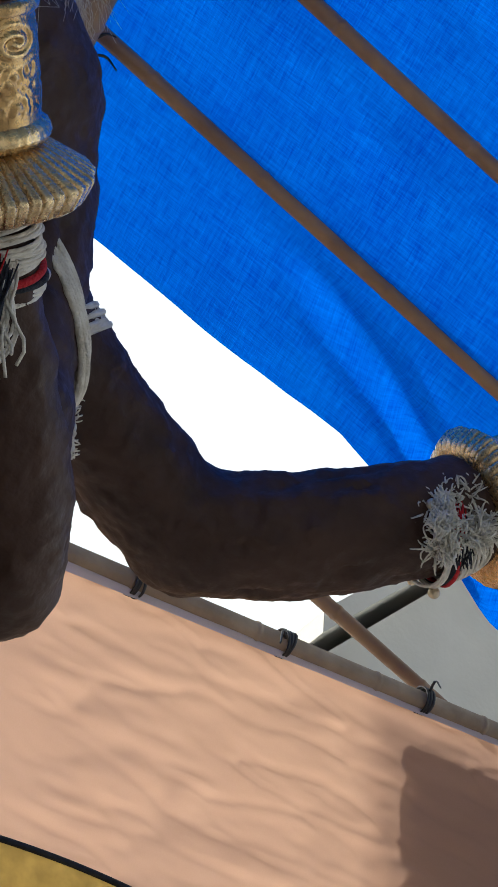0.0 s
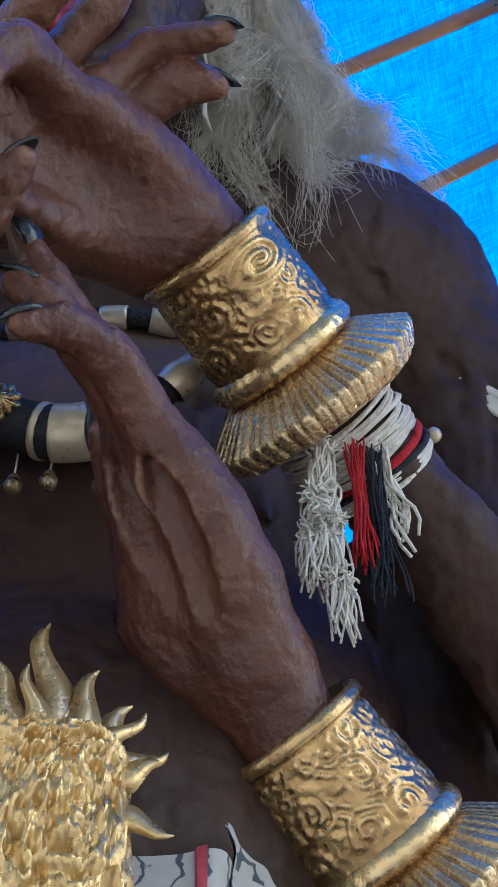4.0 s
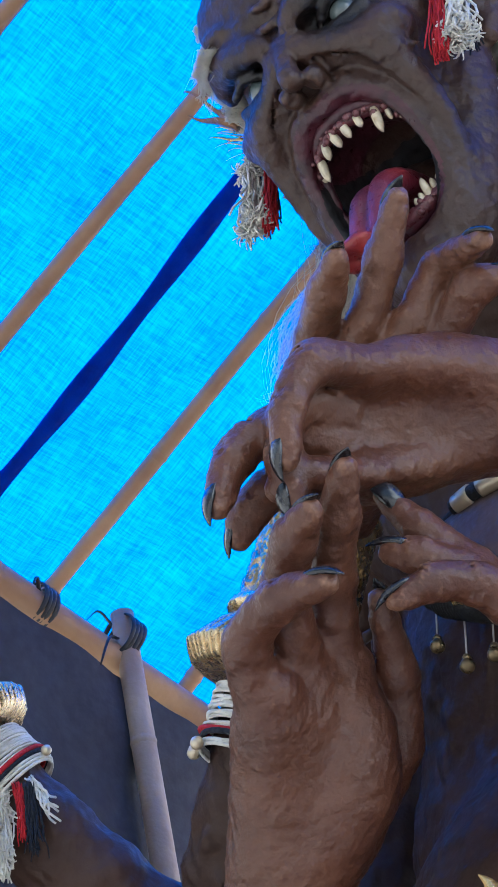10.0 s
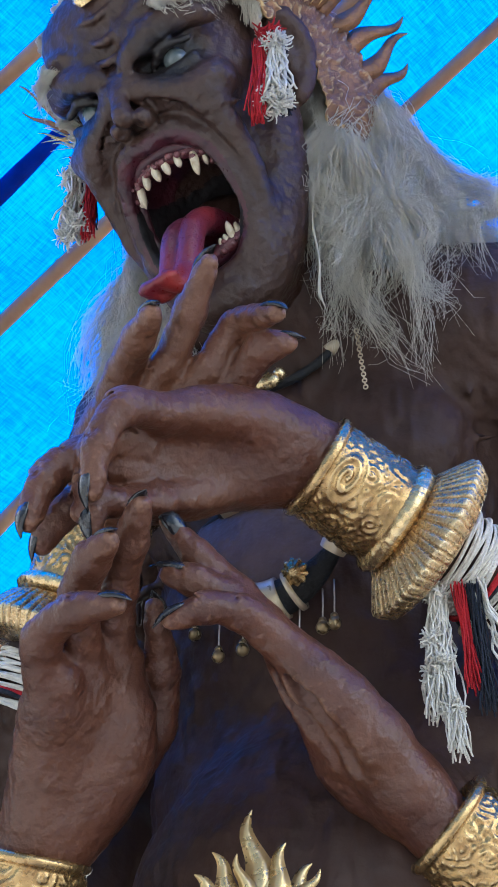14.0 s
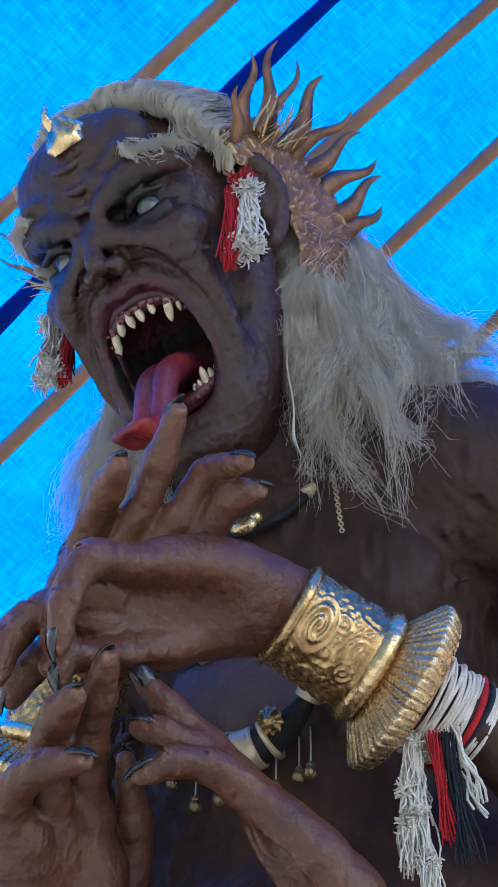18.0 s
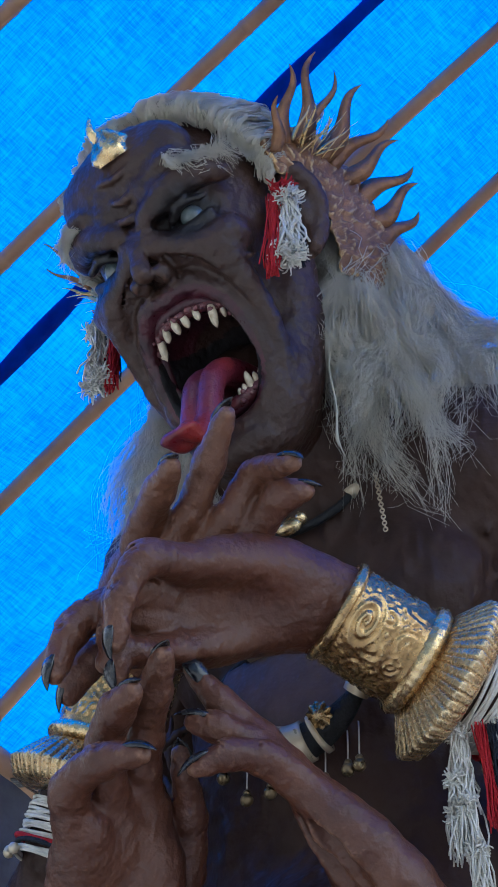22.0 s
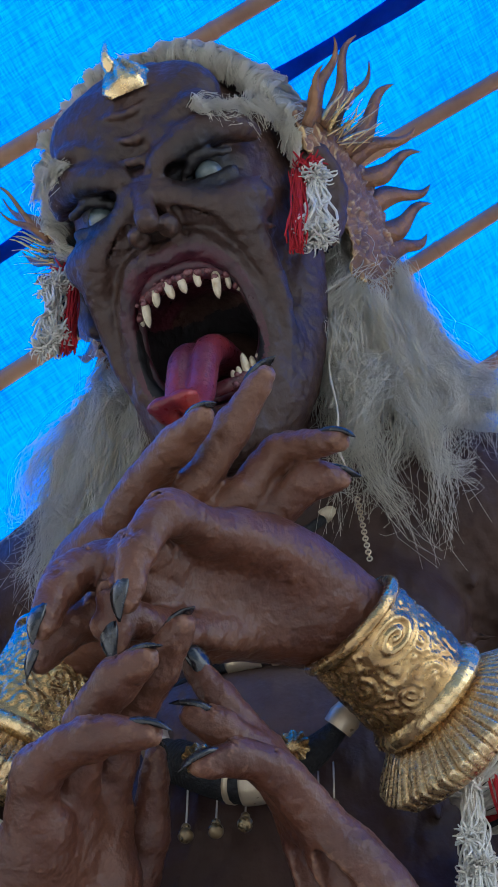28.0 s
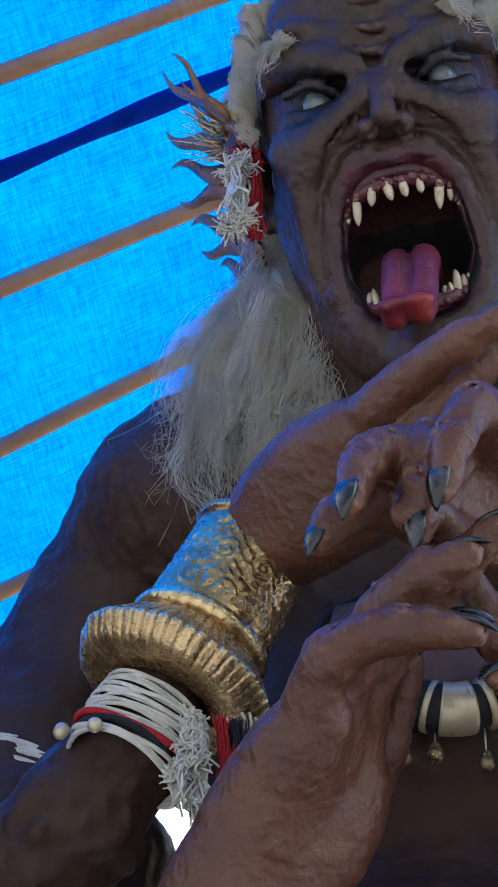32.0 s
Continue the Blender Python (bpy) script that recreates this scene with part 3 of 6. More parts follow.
SEAM = material("dark_blue_hem", (0.001, 0.018, 0.24), 0.7, second=(0.002, 0.03, 0.34), scale=14, bump=0.4, bump_scale=40, spec=0.1, soft=0.3)
single("tarpaulin_hem", tube(sp, 0.024 + 0.004 * np.sin(np.arange(60) * 0.7), 10, 0.6), SEAM, "rolled dark blue hem where two tarpaulin sheets overlap", "hem", kind="structure")
bamboo("ridge_pole", (0.78, -0.5, 5.86), (1.045, 1.12, 5.73), 0.05, BAMBOO_OLD, "thick grey-brown bamboo ridge pole under the tarpaulin", seed=40)
lashing((0.96, 0.60, 5.772), (0.16, 1, -0.08), 0.053, seed=1)
lashing((1.03, 1.03, 5.737), (0.16, 1, -0.08), 0.053, seed=2)
bamboo("bamboo_strut", (1.065, 1.14, 4.72), (1.055, 1.14, 5.86), 0.022, BAMBOO_OLD, "thin grey bamboo strut tied under the ridge pole", seed=43, every=0.6)
lashing((1.056, 1.14, 5.62), (0, 0, 1), 0.026, seed=6)
lashing((1.058, 1.14, 5.40), (0, 0, 1), 0.026, seed=7)
EAVE_A, EAVE_B = V(-1.53, -0.5, 4.50), V(-1.24, 1.7, 4.30)
bamboo("eave_pole", EAVE_A, EAVE_B, 0.042, BAMBOO, "pale tan bamboo eave pole tied with black strips", seed=41)
bamboo("shelter_post", (-0.87, 1.45, 0.0), (-1.365, 0.585, 4.52), 0.033, BAMBOO_OLD, "pale weathered bamboo post tied to the eave pole", seed=42, every=0.6)
lashing((-1.36, 0.6, 4.45), (0.1, 1, -0.1), 0.05, seed=3)
lashing((-1.42, 0.36, 4.43), (0.1, 1, -0.1), 0.045, seed=4)
lashing((-1.30, 0.95, 4.37), (0.1, 1, -0.1), 0.045, seed=5)
for k, (x, y) in enumerate(((3.45, -1.7), (3.45, 1.2), (-1.5, -1.8))):
    bamboo("shelter_post", (x, y, 0), (x, y, roof_z(x, y) - 0.06), 0.04, BAMBOO_OLD, "weathered bamboo post that carries the tarpaulin roof", "posts of the shelter", seed=50 + k, every=0.6)


def hanging(name, corners, mat, label, category, nx=70, ny=50, wave=0.02, seed=0, kind="structure", calm=None, crease=0.0):
    """A hung cloth between four corners (top a, b; bottom c, d) with folds."""
    a, b, c, d = (np.array(p, float) for p in corners)
    nrm = unit(np.cross(b - a, c - a))
    v, f = [], []
    uv = []
    for j in range(ny + 1):
        for i in range(nx + 1):
            s, t = i / nx, j / ny
            p = (a * (1 - s) + b * s) * (1 - t) + (c * (1 - s) + d * s) * t
            w = (0.5 - abs(noise.fractal(Vector((s * 6 + t * 5 + seed, t * 13 - s * 4, seed)), 1, 2, 3))) * wave + wave * 0.6 * noise.noise((s * 3 + seed, t * 3, 3)) + wave * 0.3 * (0.5 - abs(noise.fractal(Vector((s * 17 + t * 12, t * 30 - s * 9, seed)), 1, 2, 2)))
            if crease:
                fold = abs(noise.fractal(Vector((s * 5 + t * 3 + 9, t * 15 - s * 3, seed + 4)), 1, 2, 2))
                w += crease * max(0.0, 1 - fold / 0.10)
            flat = 1.0
            if calm is not None:
                flat = min(1.0, max(0.0, (np.linalg.norm(p - calm[0]) - calm[1]) / 0.25))
            v.append(p + nrm * w * flat)
            uv.append((s * np.linalg.norm(b - a), t * np.linalg.norm(c - a)))
    for j in range(ny):
        for i in range(nx):
            q = j * (nx + 1) + i
            f.append((q, q + 1, q + nx + 2, q + nx + 1))
    ob = single(name, (v, f), mat, label, category, kind=kind)
    layer = ob.data.uv_layers.new(name="UVMap")
    loops = np.zeros(len(ob.data.loops), np.int32)
    ob.data.loops.foreach_get("vertex_index", loops)
    layer.data.foreach_set("uv", np.array(uv)[loops].ravel())
    return ob


hanging("side_curtain", ((-1.50, -0.6, 4.44), (-1.22, 1.75, 4.24), (-1.50, -0.6, 0.02), (-1.22, 1.75, 0.02)), DARK_CLOTH, "dark grey cloth hung below the eave pole", "curtain", wave=0.03, seed=3)
BY = 2.2
hanging("banner", ((0.6, BY, 5.09), (4.4, BY, 5.50), (0.6, BY, 2.6), (4.4, BY, 2.6)), BANNER, "peach cloth banner wall, sunlit from behind, with soft folds", "banner", 290, 200, 0.020, 5, calm=(V(1.31, BY, 4.58), 0.40), crease=0.007)
hanging("banner_hem", ((0.6, BY - 0.045, 5.095), (4.4, BY - 0.045, 5.505), (0.6, BY - 0.028, 5.035), (4.4, BY - 0.028, 5.445)), BANNER_HEM, "pale folded hem along the top of the banner, bluish light put into its lilac-white", "hem", 120, 6, 0.006, 2)
# Added dark sheet: it makes the shadow on the banner's right part.
hanging("shade_sheet", ((2.97, BY + 0.07, 5.30), (4.4, BY + 0.07, 5.47), (2.975, BY + 0.07, 2.6), (4.4, BY + 0.07, 2.6)), SHADE_SHEET, "dark grey sheet added close behind the banner to shade its right part", "cloth", 50, 40, 0.012, 9)
bamboo("banner_pole", (0.5, BY - 0.03, 5.10), (4.5, BY - 0.03, 5.50), 0.035, BAMBOO_OLD, "dark bamboo pole along the top of the banner", seed=60)
for k in range(6):
    x = 1.5 + 0.55 * k
    lashing((x, BY - 0.03, 5.05 + (x - 0.2) * 0.107), (1, 0, 0.1), 0.038, "black strip tying the banner to its pole", 3, 1, 70 + k)
bamboo("banner_post", (0.7, BY + 0.05, 0), (0.7, BY + 0.05, 5.15), 0.045, BAMBOO_OLD, "bamboo post at the end of the banner", "posts of the banner", seed=65)
bamboo("banner_post", (4.3, BY + 0.05, 0), (4.3, BY + 0.05, 5.6), 0.045, BAMBOO_OLD, "bamboo post at the end of the banner", "posts of the banner", seed=66)


# bright haze low over the land behind the shelter
def make_haze():
    v, f = [], []
    n = 40
    for j, el in enumerate((2, 14, 28, 42, 56)):
        for i in range(n + 1):
            a = radians(-12 + 150 * i / n)
            r = 400
            v.append((r * math.sin(a) * math.cos(radians(el)), r * math.cos(a) * math.cos(radians(el)), r * math.sin(radians(el))))
    for j in range(4):
        for i in range(n):
            q = j * (n + 1) + i
            f.append((q, q + 1, q + n + 2, q + n + 1))
    m = bpy.data.materials.new("white_haze")
    m.use_nodes = True
    nn, l = m.node_tree.nodes, m.node_tree.links
    nn.remove(nn["Principled BSDF"])
    e = nn.new("ShaderNodeEmission")
    e.inputs[0].default_value, e.inputs[1].default_value = (1.0, 0.99, 0.97, 1), 1.9
    l.new(e.outputs[0], nn["Material Output"].inputs[0])
    single("backdrop", (v, f), m, "plain white glowing haze of the midday sky", "sky", kind="structure")


make_haze()


# ---------------------------------------------------------------- the statue
HX, HB, HU = V(0.9762, -0.2072, 0.0645), V(0.1365, 0.8172, 0.56), V(-0.1687, -0.5378, 0.8260)
HO = V(0.0481, -0.6205, 4.364)
HEAD = np.stack([HX, HB, HU], 1)


def hd(*p):
    """Head coordinates (to the statue's left, back, up; between the eyes is 0) to world."""
    return HO + HEAD @ np.asarray(p, float)


def head_out(v):
    return HO + np.asarray(v, float) @ HEAD.T


def sculpt_head():
    c = Clay((-0.34, -0.24, -0.62), (0.34, 0.58, 0.42), 0.0046)
    c.egg((0, 0.235, 0.055), (0.212, 0.25, 0.252), 0.05)
    c.egg((0, 0.16, -0.10), (0.190, 0.17, 0.26), 0.06)
    c.egg((0, 0.16, -0.35), (0.128, 0.16, 0.16), 0.06)
    c.egg((0, 0.045, -0.455), (0.085, 0.07, 0.055), 0.05)
    c.chain([(0, 0.30, -0.2), (0.02, 0.34, -0.36), (0.03, 0.38, -0.44)], (0.145, 0.135, 0.13), 0.05)
    c.egg((0, 0.025, 0.15), (0.165, 0.058, 0.09), 0.06)
    for s in (-1, 1):
        # brow lobes that hang over the eyes, with folds above
        c.egg((s * 0.050, -0.012, 0.082), (0.030, 0.032, 0.040), 0.018)
        c.chain([(s * 0.026, -0.034, 0.012), (s * 0.062, -0.030, 0.038), (s * 0.108, -0.014, 0.062), (s * 0.158, 0.020, 0.072), (s * 0.192, 0.062, 0.055)], (0.018, 0.024, 0.027, 0.022, 0.012), 0.020, 12)
        c.egg((s * 0.098, -0.006, 0.112), (0.05, 0.032, 0.026), 0.014, turn=frame_of((-s * 0.3, 0, 1), (1, 0, 0)))
        c.chain([(s * 0.042, -0.058, 0.058), (s * 0.085, -0.052, 0.086), (s * 0.15, -0.018, 0.104)], (0.004, 0.006, 0.004), 0.012, 8, True)
        c.chain([(s * 0.046, -0.052, 0.128), (s * 0.10, -0.042, 0.142), (s * 0.155, -0.012, 0.146)], (0.003, 0.006, 0.003), 0.014, 8, True)
        c.chain([(s * 0.030, -0.055, 0.050), (s * 0.030, -0.058, 0.09), (s * 0.040, -0.056, 0.14)], (0.004, 0.006, 0.003), 0.011, 8, True)
        # eye hollow and lids
        c.egg((s * 0.102, -0.010, -0.004), (0.050, 0.044, 0.026), 0.018, True)
        c.egg((s * 0.058, -0.020, 0.006), (0.022, 0.028, 0.016), 0.012, True)
        c.chain([(s * 0.062, 0.004, -0.012), (s * 0.104, -0.010, -0.029), (s * 0.150, 0.010, -0.016)], (0.007, 0.0095, 0.007), 0.006, 8)
        c.chain([(s * 0.064, 0.000, 0.002), (s * 0.104, -0.012, 0.020), (s * 0.152, 0.010, 0.020)], (0.007, 0.0095, 0.007), 0.006, 8)
        # ridge from the bridge of the nose under the eye and down round the mouth
        c.chain([(s * 0.014, -0.042, -0.018), (s * 0.060, -0.020, -0.052), (s * 0.118, -0.004, -0.085), (s * 0.156, 0.026, -0.16), (s * 0.160, 0.050, -0.26), (s * 0.130, 0.062, -0.37)], (0.014, 0.020, 0.022, 0.017, 0.014, 0.012), 0.030, 16)
        c.egg((s * 0.145, 0.035, -0.075), (0.055, 0.05, 0.045), 0.035)
        for k in range(5):
            c.chain([(s * (0.070 + 0.010 * k), -0.032 + 0.003 * k, -0.046 - 0.014 * k), (s * (0.125 + 0.008 * k), -0.020 + 0.005 * k, -0.060 - 0.017 * k), (s * 0.190, 0.030 + 0.004 * k, -0.040 - 0.022 * k)], (0.004, 0.0085, 0.003), 0.007, 8)
        # rounded rim of skin about the mouth, with the deep fold outside it
        c.chain([(0, -0.014, -0.128), (s * 0.055, -0.006, -0.126), (s * 0.098, 0.012, -0.165), (s * 0.122, 0.034, -0.25), (s * 0.118, 0.044, -0.33), (s * 0.08, 0.045, -0.405), (0, 0.035, -0.43)], (0.020, 0.022, 0.020, 0.020, 0.022, 0.026, 0.03), 0.016, 20)
        c.chain([(s * 0.044, -0.046, -0.072), (s * 0.088, -0.030, -0.105), (s * 0.126, -0.006, -0.155)], (0.003, 0.005, 0.001), 0.020, 10, True)
        # jaw line, nose wing, ear
        c.chain([(s * 0.180, 0.20, -0.12), (s * 0.134, 0.15, -0.30), (s * 0.07, 0.075, -0.43)], (0.035, 0.035, 0.04), 0.06, 10)
        c.egg((s * 0.030, -0.040, -0.088), (0.018, 0.027, 0.021), 0.007)
        c.chain([(s * 0.232, 0.19, 0.03), (s * 0.258, 0.21, 0.035), (s * 0.268, 0.235, -0.02), (s * 0.255, 0.225, -0.09), (s * 0.238, 0.205, -0.125)], (0.014, 0.016, 0.016, 0.014, 0.018), 0.015, 12)
        c.egg((s * 0.236, 0.22, -0.04), (0.02, 0.03, 0.07), 0.02)
    # wrinkled bridge and nose
    for z, w, x in ((0.048, 0.022, 0.0), (0.088, 0.026, 0.006), (0.138, 0.036, 0.004)):
        c.chain([(x - w, -0.036, z + 0.009), (x + 0.004, -0.041, z - 0.004), (x + w, -0.036, z + 0.004)], (0.002, 0.0040, 0.002), 0.012, 6)
    c.chain([(0, -0.010, 0.036), (0, -0.046, -0.012), (0.001, -0.066, -0.050), (0.002, -0.076, -0.080)], (0.013, 0.014, 0.016, 0.0205), 0.008, 10)
    c.chain([(-0.024, -0.052, 0.010), (0, -0.066, 0.012), (0.024, -0.052, 0.010)], (0.003, 0.005, 0.003), 0.007, 6, True)
    for s in (-1, 1):
        c.egg((s * 0.028, -0.048, -0.089), (0.0155, 0.024, 0.018), 0.005)
        c.chain([(s * 0.020, -0.052, -0.020), (s * 0.040, -0.040, -0.050), (s * 0.052, -0.030, -0.088), (s * 0.046, -0.022, -0.112)], (0.002, 0.0045, 0.005, 0.003), 0.007, 10, True)
        c.egg((s * 0.021, -0.064, -0.104), (0.0095, 0.014, 0.0100), 0.004, True)
        # folds that run from the bridge under the eye and across the cheek
        c.chain([(s * 0.024, -0.050, -0.012), (s * 0.060, -0.040, -0.040), (s * 0.105, -0.024, -0.066), (s * 0.160, 0.014, -0.104)], (0.004, 0.008, 0.0085, 0.003), 0.007, 10)
        c.chain([(s * 0.040, -0.048, -0.040), (s * 0.080, -0.032, -0.070), (s * 0.120, -0.012, -0.102), (s * 0.150, 0.012, -0.150)], (0.002, 0.005, 0.005, 0.002), 0.006, 10, True)
        # vertical furrows between the brows and crow's feet
        c.chain([(s * 0.016, -0.062, 0.030), (s * 0.022, -0.058, 0.066), (s * 0.014, -0.056, 0.105)], (0.002, 0.0050, 0.002), 0.006, 8, True)
        for k in range(4):
            c.chain([(s * 0.150, 0.010, -0.012 - 0.012 * k), (s * 0.172, 0.030, -0.016 - 0.018 * k), (s * 0.188, 0.058, -0.026 - 0.026 * k)], (0.002, 0.0032, 0.001), 0.005, 7, True)
    # the open mouth
    c.egg((0, 0.02, -0.278), (0.112, 0.21, 0.108), 0.010, True)
    c.egg((0, 0.02, -0.218), (0.102, 0.16, 0.066), 0.012, True)
    c.egg((0, 0.0, -0.352), (0.085, 0.09, 0.050), 0.016, True)
    v, f = c.skin()
    low = np.clip((-0.06 - v[:, 2]) / 0.14, 0, 1)
    v[:, 0] *= 1 - 0.06 * low * low * (3 - 2 * low)
    v = rough_up(v, f, 0.0030, 0.035, 3.0)
    v = rough_up(v, f, 0.0011, 0.010, 8.0)
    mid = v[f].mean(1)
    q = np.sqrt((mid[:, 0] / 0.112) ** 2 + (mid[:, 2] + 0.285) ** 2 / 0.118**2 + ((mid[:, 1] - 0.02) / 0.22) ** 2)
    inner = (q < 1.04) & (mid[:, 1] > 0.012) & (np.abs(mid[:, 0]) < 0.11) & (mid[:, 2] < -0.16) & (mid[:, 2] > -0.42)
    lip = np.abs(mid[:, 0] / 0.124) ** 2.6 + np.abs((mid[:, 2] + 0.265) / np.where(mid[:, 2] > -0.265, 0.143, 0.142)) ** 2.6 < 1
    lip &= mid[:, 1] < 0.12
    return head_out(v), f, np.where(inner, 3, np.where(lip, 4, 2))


def face_extras():
    """Eyes, lips, gums, teeth and tongue as (geometry, material number)."""
    out = []
    for s in (-1, 1):
        out.append((ball((s * 0.104, 0.020, -0.003), 0.0252, 20, 14), 8))

    def arc(u, a, x, y0, depth):
        return [(x * math.sin(t), y0 + depth * (1 - math.cos(t)), u + a * math.cos(t)) for t in np.linspace(-1.45, 1.45, 25)]

    # lips: a closed rim round the opening
    rim = []
    for t in np.linspace(math.pi, 3 * math.pi, 49):
        sx, cz = math.sin(t), math.cos(t)
        x = (0.106 + (0.004 if cz < 0 else 0)) * np.sign(sx) * abs(sx) ** (0.7 if cz > 0 else 0.85)
        z = -0.262 + (0.108 if cz > 0 else 0.122) * cz
        y = -0.012 + 0.065 * (abs(x) / 0.112) ** 2 + (0.03 * max(0, -cz))
        rim.append((x, y, z))
    out.append((tube(rim, 0.0100 + 0.003 * np.cos(np.linspace(0, math.tau, 49)) ** 2, 10), 4))
    up = arc(-0.206, 0.040, 0.100, -0.002, 0.062)
    out.append((tube(up, [0.011, 0.014, 0.015, 0.014, 0.011], 10), 9))
    low = arc(-0.338, -0.038, 0.092, 0.012, 0.06)
    out.append((tube(low, [0.012, 0.014, 0.014, 0.014, 0.012], 10), 9))
    rnd = random.Random(5)

    def tooth(p, d, length, r):
        p, d = np.array(p), unit(d)
        side = unit(np.cross(d, (0, 1, 0.1)))
        bend = V(0, -0.12, 0) * length
        pts = spline([p - d * 0.008, p + d * length * 0.4 + bend * 0.6, p + d * length * 0.8 + bend * 0.6, p + d * length], 7)
        return tube(pts, [r * 0.9, r * 1.08, r, r * 0.8, r * 0.45, r * 0.08], 8, 0.75, side)

    for x, length, r in ((-0.088, 0.020, 0.007), (-0.069, 0.050, 0.0105), (-0.042, 0.028, 0.0100), (-0.015, 0.031, 0.0108), (0.010, 0.030, 0.0104), (0.037, 0.022, 0.0092), (0.066, 0.050, 0.0112), (0.082, 0.022, 0.0072), (0.092, 0.018, 0.0064)):
        t = math.asin(max(-1, min(1, x / 0.098)))
        p = (x, -0.010 + 0.062 * (1 - math.cos(t)), -0.218 + 0.040 * math.cos(t))
        out.append((tooth(p, (rnd.uniform(-0.16, 0.16), -0.02, -1), length * 0.76, r * 0.92), 6))
        for k in range(4):
            out.append((ball(V(*p) + V(rnd.gauss(0, 0.010), -0.006, 0.008 + rnd.gauss(0, 0.005)), rnd.uniform(0.004, 0.0075), 10, 8), 9))
    for x, length, r in ((-0.088, 0.02, 0.007), (-0.078, 0.024, 0.008), (-0.066, 0.034, 0.009), (-0.05, 0.02, 0.008), (0.044, 0.018, 0.008), (0.055, 0.02, 0.008), (0.066, 0.04, 0.0105), (0.077, 0.025, 0.0085), (0.085, 0.022, 0.008), (0.091, 0.018, 0.007)):
        t = math.asin(max(-1, min(1, x / 0.092)))
        p = (x, 0.008 + 0.06 * (1 - math.cos(t)), -0.332 - 0.038 * math.cos(t))
        out.append((tooth(p, (rnd.uniform(-0.16, 0.16), -0.03, 1), length * 0.85, r * 0.9), 6))
        for k in range(2):
            out.append((ball(V(*p) + V(rnd.gauss(0, 0.007), -0.008, -0.008 + rnd.gauss(0, 0.004)), rnd.uniform(0.004, 0.0065), 10, 8), 9))
    # tongue: two rounded halves along a hanging line with an upturned tip
    line = [(0.0, 0.12, -0.31), (0.0, 0.04, -0.298), (-0.002, -0.02, -0.318), (-0.008, -0.055, -0.362), (-0.014, -0.085, -0.405), (-0.018, -0.125, -0.426), (-0.020, -0.158, -0.418)]
    c = Clay((-0.1, -0.24, -0.52), (0.1, 0.16, -0.26), 0.005)
    for s in (-1, 1):
        c.chain([(p[0] + s * 0.021, p[1], p[2]) for p in line], (0.024, 0.025, 0.024, 0.0225, 0.021, 0.018, 0.012), 0.009, 18)
    c.egg((-0.019, -0.156, -0.417), (0.046, 0.020, 0.011), 0.014)
    c.chain([(p[0], p[1] - 0.012, p[2] + 0.020) for p in line[1:5]], (0.003, 0.006, 0.006, 0.003), 0.008, 14, True)
    v, f = c.skin()
    out.append(((v, f), 5))
    return [((head_out(g[0]), g[1]), m) for g, m in out]


BODY_FORMS = dict(
    left=[(0.52, 0.13, 4.08), (0.640, 0.18, 3.95), (0.715, 0.21, 3.66), (0.775, 0.19, 3.240)],
    right=[(-0.26, 0.15, 4.11), (-0.42, 0.26, 3.95), (-0.53, 0.26, 3.62), (-0.59, 0.15, 3.16)],
)


